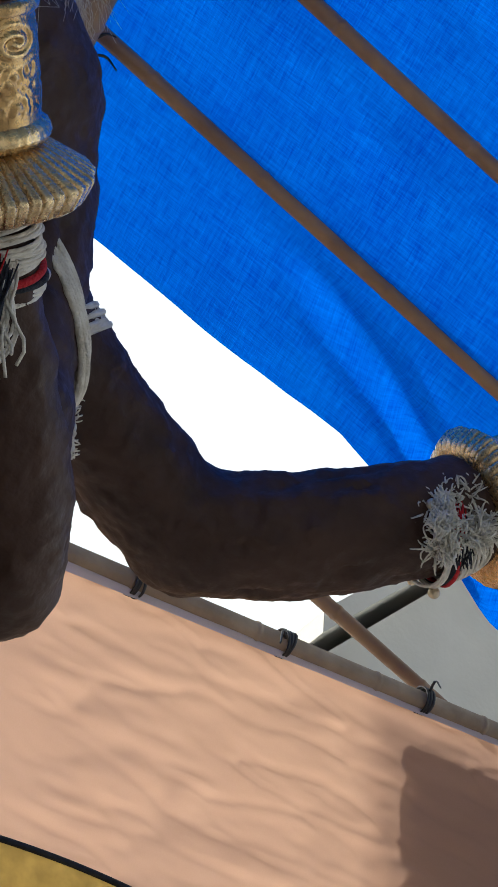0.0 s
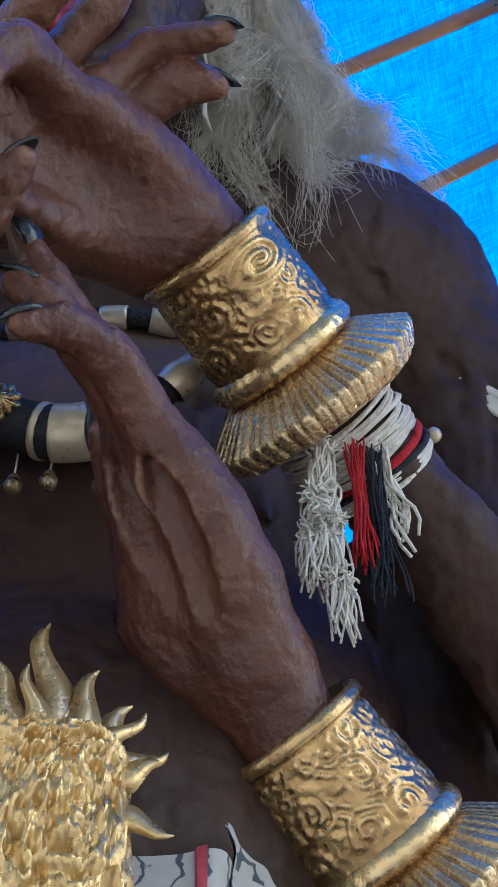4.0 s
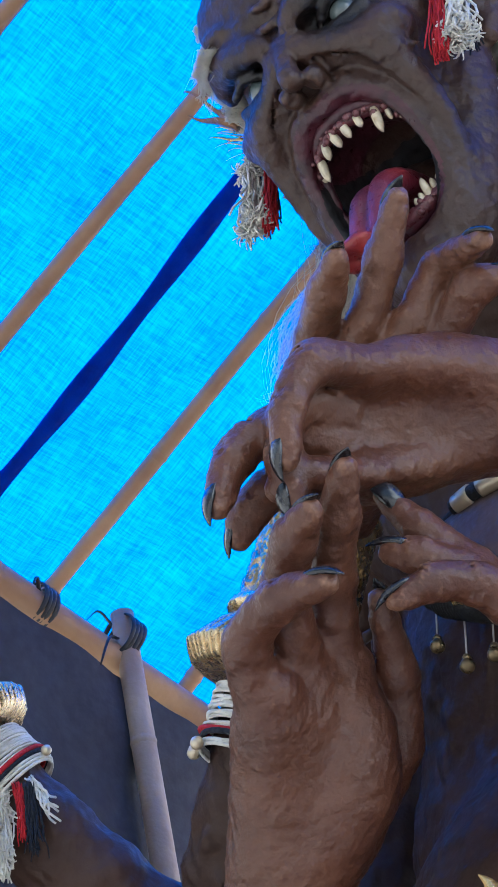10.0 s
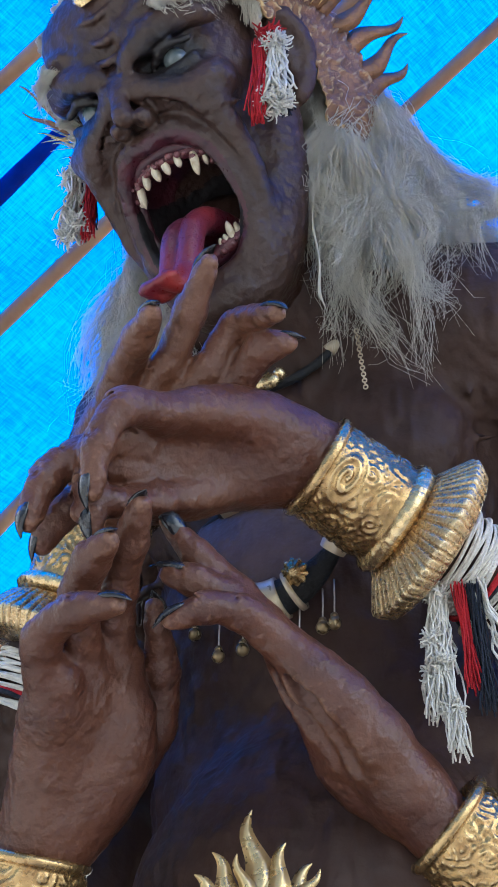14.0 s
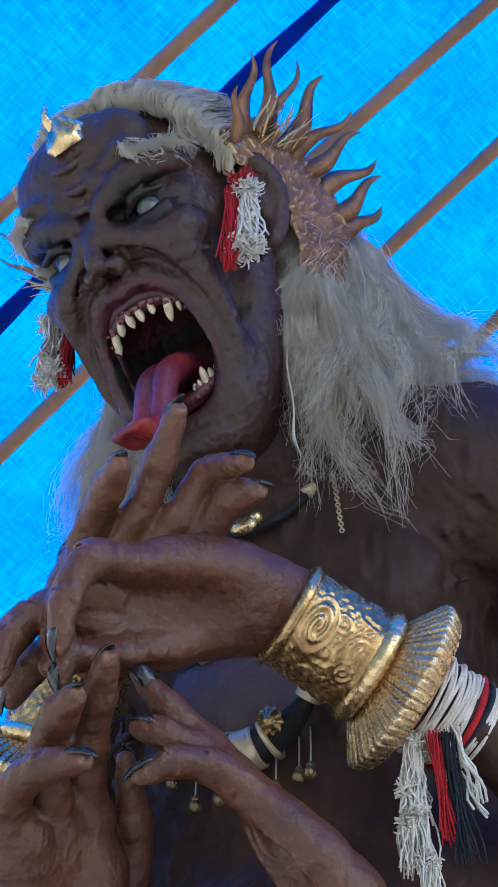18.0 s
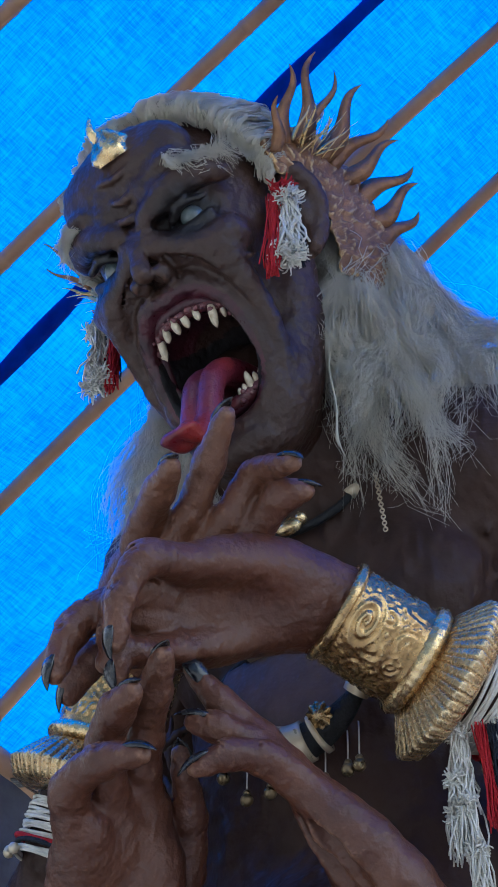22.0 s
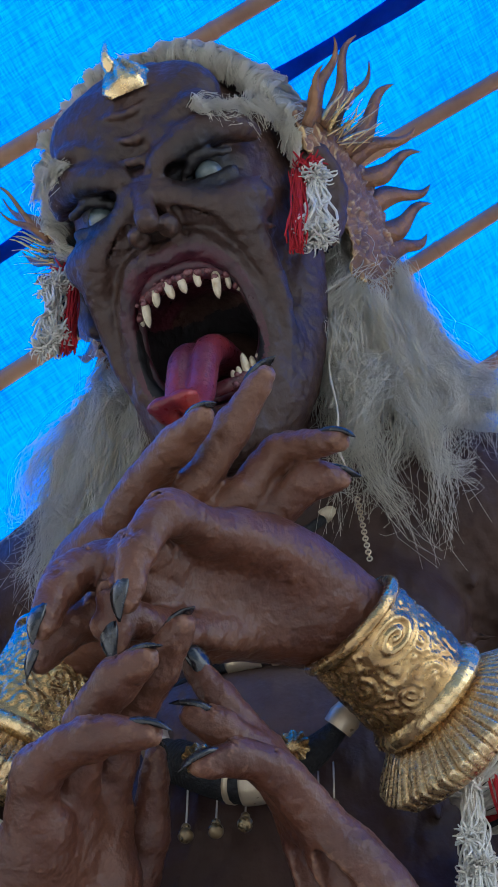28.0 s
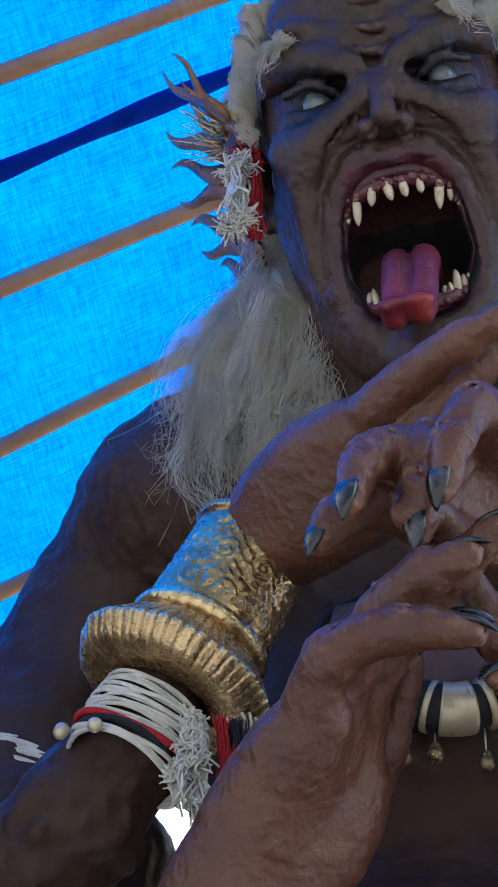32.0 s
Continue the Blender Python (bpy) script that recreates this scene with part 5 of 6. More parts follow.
def wrist_cord(c, axis, r, seed, hang=None, length=0.3, label="white, red and black cotton wrist cord with frayed tassels"):
    c = np.array(c, float)
    d = unit(axis)
    top = thing("wrist_cord", c, label, "cord", "cords tied on the arms")
    for i in range(15):
        part("white_cord", loop(c, d, r + 0.003 + 0.002 * (i % 2), 0.0031, -0.034 + 0.0046 * i, 0.003, seed=seed + i), WHITE_WOOL, top, "white cotton cord")
    part("red_cord", loop(c, d, r + 0.007, 0.0055, 0.037, 0.003, seed=seed + 7), RED_WOOL, top, "red cotton cord")
    part("black_cord", loop(c, d, r + 0.006, 0.0048, 0.047, 0.003, seed=seed + 8), BLACK_WOOL, top, "black cotton cord")
    for i in range(3):
        part("white_cord", loop(c, d, r + 0.003, 0.0036, 0.054 + 0.006 * i, 0.003, seed=seed + 10 + i), WHITE_WOOL, top, "white cotton cord")
    q = frame_of(d)
    rnd = random.Random(seed)
    for i in range(4):
        a = rnd.uniform(0, math.tau)
        p = c + q[:, 0] * math.cos(a) * (r + 0.018) + q[:, 1] * math.sin(a) * (r + 0.018) + d * (0.05 + 0.02 * rnd.random())
        part("bead", ball(p, 0.011, 10, 8), SILVER_GOLD, top, "small dull gold bell bead")
    if hang is not None:
        h = np.array(hang, float)
        part("white_tassel", join(strand_bunch(h, h + V(0.022, 0.01, -length), 40, 0.007, 0.0016, seed, 0.006), strand_bunch(h, h + V(-0.010, 0.0, -length * 0.78), 44, 0.009, 0.0016, seed + 1, 0.007), strand_bunch(h, h + V(0.006, 0.005, -length * 0.5), 40, 0.011, 0.0017, seed + 6, 0.008), wool_knots([h + V(0, 0, -0.01), h + V(-0.004, -0.006, -length * 0.3), h + V(0.006, -0.005, -length * 0.45), h + V(-0.012, 0, -length * 0.5), h + V(0.018, 0.008, -length * 0.7)], 0.017, seed)), WHITE_WOOL, top, "frayed white cotton tassel", kind="stuff")
        part("red_tassel", strand_bunch(h + V(0.04, 0.0, 0.0), h + V(0.050, 0.02, -length * 0.62), 34, 0.006, 0.0014, seed + 2, 0.002), RED_WOOL, top, "red yarn tassel", kind="stuff")
        part("black_tassel", strand_bunch(h + V(0.06, 0.01, 0.0), h + V(0.072, 0.03, -length * 0.74), 44, 0.009, 0.0014, seed + 3, 0.003), BLACK_WOOL, top, "black yarn tassel", kind="stuff")
        part("white_tail", strand_bunch(h + V(0.065, 0.012, 0.01), h + V(0.105, 0.035, -length * 0.46), 9, 0.005, 0.0024, seed + 4), WHITE_WOOL, top, kind="stuff")
        part("bead", ball(h + V(0.054, 0.03, 0.0), 0.011, 10, 8), SILVER_GOLD, top, "small dull gold bell bead")
    return top


def beyond(ring, rim, s):
    return rim + unit(rim - ring) * s


wrist_cord(beyond(UL_RING, UL_RIM, 0.085), UL_RIM - UL_RING, 0.080, 1, (0.474, -0.224, 3.335), 0.32)
wrist_cord(beyond(UR_RING, UR_RIM, 0.095), UR_RIM - UR_RING, 0.080, 20, (-0.225, -0.315, 3.30), 0.20)
wrist_cord(beyond(LL_RING, LL_RIM, 0.095), LL_RIM - LL_RING, 0.094, 40, (0.545, -0.05, 2.72), 0.24)
wrist_cord(beyond(LR_RING, LR_RIM, 0.095), LR_RIM - LR_RING, 0.094, 60)
outer = wrist_cord(beyond(OL_RING, OL_RIM, 0.09), OL_RIM - OL_RING, 0.098, 80, (1.600, 0.21, 3.90), 0.15)
puff = [beyond(OL_RING, OL_RIM, 0.02 + 0.028 * i) + unit((-0.47, -0.56, -0.68)) * 0.105 + V(0.03 * math.sin(2.1 * j), 0.0, 0.036 * (j - 1.5)) for i in range(4) for j in range(4)]
part("frayed_wool", wool_knots(puff, 0.030, 90), WHITE_WOOL, outer, "thick frayed white wool", kind="stuff")
wrist_cord(beyond(OR_RING, OR_RIM, 0.09), OR_RIM - OR_RING, 0.094, 100, (-1.095, -0.01, 3.62), 0.2)


def arm_band(c, arm, r, seed, tilt, tail=None, rows=7):
    """Cotton tape wound round an arm, lying in a tilted plane."""
    c, a, tilt = np.array(c, float), unit(arm), unit(tilt)
    q = frame_of(a)
    top = thing("arm_band", c, "wide white cotton band wound round the upper arm", "arm band", "cords tied on the arms")
    ang = np.linspace(0, math.tau, 60)
    rnd = random.Random(seed)
    for i in range(rows):
        rr = r + 0.004 + 0.003 * (i % 2) + 0.003 * np.sin(3 * ang + rnd.uniform(0, 6))
        p = np.outer(np.cos(ang) * rr, q[:, 0]) + np.outer(np.sin(ang) * rr, q[:, 1])
        p = p - np.outer((p @ tilt) / (a @ tilt), a) + a * ((i - rows / 2) * 0.0085) + c
        part("white_cord", tube(p, 0.0068, 6, caps=False), WHITE_WOOL, top)
    if tail is not None:
        u, w = (np.array(p, float) for p in tail)
        part("tail", join(strand_bunch(u, w, 26, 0.010, 0.0034, seed, 0.006), wool_knots([u + (w - u) * t for t in (0.3, 0.5, 0.75, 0.95)], 0.018, seed)), WHITE_WOOL, top, "frayed white cotton tail", kind="stuff")


arm_band((0.705, 0.205, 3.77), (0.16, 0.05, -1.0), 0.121, 130, (0.60, 0.1, 0.80), ((0.885, 0.31, 3.80), (0.893, 0.30, 3.61)))
arm_band((0.86, 0.425, 3.98), (0.9, 0.27, -0.33), 0.112, 140, (0.8, 0.3, -0.6), None, 9)
arm_band((-0.54, 0.26, 3.58), (-0.2, 0.0, -1.0), 0.120, 150, (-0.2, 0.0, -1.0))


# ---------------------------------------------------------------- hair
def locks(guides, count, seed, spread, thick=0.0018, steps=14, fuzz=0.010, clumps=40, ends=(0.6, 1.0), loose=2.6):
    """Fibres gathered in wavy clumps that follow blends of guide lines; some stray from their clump."""
    rnd = random.Random(seed)
    vs, fs, n = [], [], 0
    dense = [spline(g, steps) for g in guides]
    t = np.linspace(0, 1, steps)[:, None]
    heads = []
    for k in range(clumps):
        w = (k + rnd.random()) / clumps * (len(dense) - 1)
        i = min(int(w), len(dense) - 2)
        u = w - i
        ph = np.array([rnd.uniform(0, 6.28) for _ in range(3)])
        fr = rnd.uniform(5, 13)
        line = dense[i] * (1 - u) + dense[i + 1] * u
        off = np.array([rnd.gauss(0, spread) for _ in range(3)])
        line = line + off * (0.4 + 0.9 * t) + fuzz * (0.15 + t) * np.sin(fr * t + ph) + fuzz * 0.35 * np.sin(fr * 2.7 * t + 2 * ph)
        heads.append((line, rnd.uniform(*ends), rnd.uniform(0.5, 1.3)))
    for _ in range(count):
        line, end, wide = heads[rnd.randrange(clumps)]
        stray = loose if rnd.random() < 0.07 else 1.0
        last = max(5, int(steps * min(1, end * rnd.uniform(0.72, 1.06))))
        tt = t[:last]
        off = np.array([rnd.gauss(0, spread * 0.62 * wide * stray) for _ in range(3)])
        ph = np.array([rnd.uniform(0, 6.28) for _ in range(3)])
        fr = rnd.uniform(10, 36)
        p = line[:last] + off * (1.0 - 0.25 * tt + (0.5 if stray > 1 else 0) * tt) + 0.40 * fuzz * (0.3 + tt) * np.sin(fr * tt + ph)
        v, f = tube(p, [thick, thick, thick * 0.9, thick * 0.4], 3, caps=False)
        vs.append(v)
        fs += [tuple(a + n for a in q) for q in f]
        n += len(v)
    return np.concatenate(vs), fs


def side_mass(guides, seed, top):
    """Thick matted locks, tapered and wavy, that carry the loose fibres."""
    rnd = random.Random(seed)
    dense = [spline(g, 26) for g in guides]
    t = np.linspace(0, 1, 26)[:, None]
    for k in range(15):
        w = (k + 0.5) / 15 * (len(dense) - 1)
        i = min(int(w), len(dense) - 2)
        ph = np.array([rnd.uniform(0, 6.28) for _ in range(3)])
        line = dense[i] * (1 - w + i) + dense[i + 1] * (w - i)
        line = line + 0.020 * (0.3 + t) * np.sin(rnd.uniform(5, 10) * t + ph) + 0.008 * np.sin(22 * t + ph)
        last = int(26 * rnd.uniform(0.62, 0.86))
        r = rnd.uniform(0.017, 0.027)
        v, f = tube(line[:last], [r * 0.5, r, r * 1.1, r * 0.85, r * 0.1], 14, 0.6, HX)
        v = np.array([p + 0.010 * noise.noise_vector(Vector(p) * 45) + 0.005 * noise.noise_vector(Vector(p) * 110) for p in v])
        part("matted_lock", (v, f), HAIR_MASS, top)


def make_wig():
    top = thing("wig", hd(0, 0.3, 0.3), "long dishevelled grey-blond fibre wig on the statue's head", "wig")
    roll = []
    for k in range(17):
        a = -1.75 + 3.5 * k / 16
        x, z = 0.232 * math.sin(a), 0.040 + 0.225 * math.cos(a)
        y = 0.080 + 0.07 * (1 - math.cos(a))
        puff = 0.010 * math.sin(k * 2.1) + 0.006 * math.sin(k * 4.7)
        roll.append([hd(x * 0.97, y, z * 0.97), hd(x * 1.06, y - 0.012, z + 0.024 + puff), hd(x * 1.12, y + 0.07, z + 0.046 + puff), hd(x * 1.12, y + 0.2, z + 0.035), hd(x * 0.95, y + 0.34, z - 0.1)])
    v, f = [], []
    for i, g in enumerate(roll):
        for p in spline(g, 16):
            v.append(p + 0.010 * noise.noise(Vector(p) * 14) * HU)
    f = [(i * 16 + j, i * 16 + j + 1, i * 16 + 17 + j, i * 16 + 16 + j) for i in range(16) for j in range(15)]
    part("hair_mat", (v, f), HAIR_MASS, top, "matted blond fibre under the loose hair")
    part("crown_hair", locks(roll, 5200, 1, 0.006, 0.0009, 14, 0.009, 90, (0.85, 1.0), 1.4), HAIR, top, "swept-back grey-blond hair over the hairline", kind="stuff")
    left = [
        [hd(0.18, 0.28, -0.06), hd(0.205, 0.29, -0.20), V(0.30, -0.31, 4.22), V(0.305, -0.29, 4.14), V(0.315, -0.26, 4.06)],
        [hd(0.19, 0.31, -0.06), hd(0.220, 0.33, -0.20), V(0.33, -0.30, 4.25), V(0.335, -0.27, 4.12), V(0.35, -0.24, 4.00)],
        [hd(0.19, 0.34, -0.05), hd(0.235, 0.38, -0.19), V(0.38, -0.26, 4.28), V(0.385, -0.24, 4.10), V(0.385, -0.20, 3.90)],
        [hd(0.19, 0.37, -0.04), hd(0.250, 0.42, -0.18), V(0.40, -0.22, 4.30), V(0.42, -0.21, 4.12), V(0.40, -0.19, 3.84)],
        [hd(0.18, 0.39, -0.03), hd(0.250, 0.44, -0.17), V(0.42, -0.18, 4.33), V(0.445, -0.17, 4.18), V(0.44, -0.18, 3.98)],
        [hd(0.18, 0.41, -0.02), hd(0.255, 0.47, -0.16), V(0.44, -0.12, 4.35), V(0.53, -0.05, 4.27), V(0.60, -0.02, 4.20)],
        [hd(0.17, 0.43, 0.0), hd(0.250, 0.50, -0.14), V(0.46, -0.05, 4.37), V(0.58, 0.03, 4.31), V(0.70, 0.08, 4.23)],
    ]
    side_mass(left, 2, top)
    part("side_hair", locks(left, 7600, 2, 0.020, 0.00065, 20, 0.040, 80, (0.62, 1.0), 1.9), HAIR, top, "long loose side hair", kind="stuff")
    right = [
        [hd(-0.18, 0.28, -0.06), hd(-0.205, 0.29, -0.20), V(-0.05, -0.26, 4.18), V(-0.05, -0.22, 4.02), V(-0.06, -0.22, 3.92)],
        [hd(-0.19, 0.31, -0.06), hd(-0.22, 0.33, -0.20), V(-0.10, -0.24, 4.20), V(-0.12, -0.20, 4.02), V(-0.14, -0.22, 3.84)],
        [hd(-0.19, 0.34, -0.05), hd(-0.235, 0.38, -0.19), V(-0.15, -0.20, 4.24), V(-0.18, -0.18, 4.05), V(-0.20, -0.20, 3.80)],
        [hd(-0.19, 0.37, -0.04), hd(-0.25, 0.42, -0.18), V(-0.18, -0.16, 4.26), V(-0.22, -0.15, 4.08), V(-0.235, -0.17, 3.82)],
        [hd(-0.18, 0.41, -0.02), hd(-0.255, 0.47, -0.16), V(-0.20, -0.11, 4.28), V(-0.25, -0.11, 4.12), V(-0.265, -0.13, 3.92)],
    ]
    side_mass(right, 3, top)
    part("side_hair", locks(right, 7200, 3, 0.020, 0.00065, 20, 0.040, 76, (0.62, 1.0), 1.9), HAIR, top, "long loose side hair", kind="stuff")
    for k in range(5):
        s = V(0.300 + 0.004 * k, -0.325, 4.26)
        part("loose_lock", tube(spline([s, V(0.300, -0.335, 4.16), V(0.312, -0.33, 4.05), V(0.306 + 0.001 * k, -0.322, 3.98), V(0.312 + 0.002 * k, -0.315, 3.955 - 0.006 * k)], 16), [0.0012, 0.0018, 0.0016, 0.0008], 5), HAIR, top)
    for s in (-1, 1):
        brow = [[hd(s * (0.118 + 0.010 * k), -0.026 + 0.011 * k, 0.100 - 0.002 * k), hd(s * (0.138 + 0.011 * k), -0.046 + 0.013 * k, 0.096), hd(s * (0.154 + 0.014 * k), -0.026 + 0.018 * k, 0.040 + 0.014 * (k % 3))] for k in range(8)]
        part("eyebrow", locks(brow, 520, 5 + s, 0.0075, 0.0008, 8, 0.010, 34, (0.6, 1.0), 1.8), HAIR, top, "bushy pale eyebrow", kind="stuff")


make_wig()


# ---------------------------------------------------------------- ornaments of the head
def flame(base, tip, width, normal, wave=0.18, thick=0.006):
    """A flat flame-shaped leaf with an S bend, thickened."""
    base, tip = np.array(base, float), np.array(tip, float)
    d = tip - base
    n = unit(np.array(normal) - unit(d) * (np.array(normal) @ unit(d)))
    s = np.cross(n, unit(d))
    rows, ln = 14, np.linalg.norm(d)
    v, f = [], []
    for i in range(rows + 1):
        t = i / rows
        c = base + d * t + s * ln * wave * 0.5 * math.sin(t * 6.0) * (0.3 + t * 0.7)
        w = width * (0.75 + 0.5 * math.sin(min(1, t * 2.2) * math.pi * 0.7)) * (1 - t) ** 0.75 + 0.001
        h = thick * (1 - 0.7 * t)
        for a, b in ((-1, 0), (0, 1), (1, 0), (0, -1)):
            v.append(c + s * w * a + n * h * b)
    for i in range(rows):
        for j in range(4):
            f.append((i * 4 + j, i * 4 + (j + 1) % 4, i * 4 + 4 + (j + 1) % 4, i * 4 + 4 + j))
    f.append((3, 2, 1, 0))
    return v, f


def ear_ornament(s):
    def hd(x, y, z):
        return HO + HEAD @ V(x * 0.97, y + (0.018 if s > 0 else 0.040), z - 0.015)

    top = thing("ear_ornament", hd(s * 0.27, 0.25, -0.05), "embossed ochre and gold ear ornament with a fan of flame points", "ear ornament", "ear ornaments of the statue")
    line = spline([hd(s * 0.255, 0.125, 0.070), hd(s * 0.270, 0.19, 0.095), hd(s * 0.285, 0.26, 0.055), hd(s * 0.290, 0.295, -0.04), hd(s * 0.280, 0.295, -0.13), hd(s * 0.258, 0.262, -0.20)], 130)
    v, f = tube(line, [0.036, 0.054, 0.066, 0.070, 0.074, 0.080, 0.050], 56, 0.14, HX * s)
    v = np.array([p + (0.008 * max(0, 1 - 2.8 * abs(noise.noise(Vector(p) * 38))) + 0.004 * max(0, 1 - 2.6 * abs(noise.noise(Vector(p) * 80)))) * HX * s for p in v])
    part("plate", (v, f), BRASS, top, "embossed ochre plate curving behind the ear")
    tips = [((0.275, 0.13, 0.08), (0.345, 0.11, 0.165), 0.014), ((0.285, 0.17, 0.10), (0.365, 0.17, 0.24), 0.016), ((0.29, 0.21, 0.10), (0.395, 0.27, 0.265), 0.018), ((0.295, 0.24, 0.09), (0.39, 0.31, 0.235), 0.013), ((0.30, 0.27, 0.07), (0.42, 0.36, 0.185), 0.022), ((0.30, 0.29, 0.05), (0.425, 0.385, 0.11), 0.018), ((0.305, 0.31, 0.02), (0.42, 0.40, 0.055), 0.02), ((0.305, 0.335, -0.03), (0.41, 0.435, 0.01), 0.021), ((0.30, 0.35, -0.08), (0.40, 0.45, -0.03), 0.021), ((0.295, 0.345, -0.13), (0.37, 0.45, -0.075), 0.022)]
    for k, (b, t, w) in enumerate(tips):
        part("flame_point", flame(hd(s * b[0], b[1], b[2]), hd(s * t[0], t[1], t[2]), w, HEAD @ V(s, -0.7, 0), 0.22 if k % 2 else -0.2), BRASS, top)
    rnd = random.Random(3)
    for k in range(34):
        b = hd(s * (0.29 + 0.02 * rnd.random()), 0.18 + 0.12 * rnd.random(), 0.06 + 0.05 * rnd.random())
        d = HEAD @ unit((s * rnd.uniform(0.5, 1.0), rnd.uniform(-0.2, 0.9), rnd.uniform(0.0, 1.0)))
        part("foil_strip", flame(b, b + d * rnd.uniform(0.05, 0.10), 0.0035, (rnd.uniform(-1, 1), -1, 0.3), 0.1, 0.001), FOIL, top)


ear_ornament(1)
ear_ornament(-1)


def ear_tassel(s, seed):
    a = hd(s * 0.236, 0.150, -0.015)
    down = V(0, 0, -1)
    top = thing("ear_tassel", a, "white, red and black yarn tassel hanging beside the ear", "tassel", "ear tassels of the statue")
    out = HX * s
    mid = a + out * 0.012
    end = mid + down * 0.19
    part("white_yarn", join(strand_bunch(mid + out * 0.012, end + out * 0.012, 60, 0.013, 0.0024, seed, 0.007), wool_knots([mid + down * 0.03, mid + down * 0.035 + out * 0.02 - HB * 0.01, end, end + out * 0.02, end + V(0, 0, 0.02)], 0.022, seed)), WHITE_WOOL, top, "frayed white yarn", kind="stuff")
    part("red_yarn", join(strand_bunch(mid - HB * 0.018 * s - out * 0.016, end - HB * 0.022 * s - out * 0.016 + down * 0.035, 80, 0.008, 0.0016, seed + 2, 0.003), wool_knots([mid - HB * 0.012 * s], 0.024, seed + 5)), RED_WOOL, top, "red yarn", kind="stuff")
    part("black_yarn", strand_bunch(mid + HB * 0.03, end + HB * 0.035 + down * 0.01, 90, 0.010, 0.0016, seed + 3, 0.003), BLACK_WOOL, top, "black yarn", kind="stuff")


ear_tassel(1, 200)
ear_tassel(-1, 220)


def forehead_horn():
    c = hd(0.018, -0.012, 0.215)
    top = thing("forehead_ornament", c, "small gold horn ornament set on the hairline", "ornament")
    base = lathe(c - HU * 0.03 + HB * 0.01, c + HU * 0.05 - HB * 0.02, [(0.0, 0.046), (0.015, 0.05), (0.03, 0.04), (0.045, 0.028), (0.06, 0.012), (0.066, 0.001)], 24, lambda s, a, r: 0.006 * math.sin(a * 5 + s * 90))
    part("mount", base, GOLD, top, "embossed gold mount")
    part("horn", tube(spline([c - HX * 0.012, c - HX * 0.02 + HU * 0.04 - HB * 0.014, c - HX * 0.016 + HU * 0.072 - HB * 0.004], 10), [0.016, 0.013, 0.008, 0.004], 10), GOLD, top, "short gold horn")


forehead_horn()


# ---------------------------------------------------------------- chest ring, bells, pendant
def bell(p, string, parent):
    p = np.array(p, float)
    b = part("bell", join(ball(p, 0.0125, 14, 10), ball(p + V(0, 0, 0.014), 0.0075, 10, 8)), BELL, parent, "round dull brass bell")
    part("string", tube([p + V(0, 0, 0.016), p + V(0.0005, 0, 0.02 + string * 0.5), p + V(0, 0, 0.02 + string)], 0.0016, 5), WHITE_WOOL, b)


CHEST = crack_relief(material("mauve_brown_leather", (0.125, 0.074, 0.056), 0.6, second=(0.085, 0.05, 0.04), scale=20, bump=0.4, bump_scale=70), 20, 0.4)


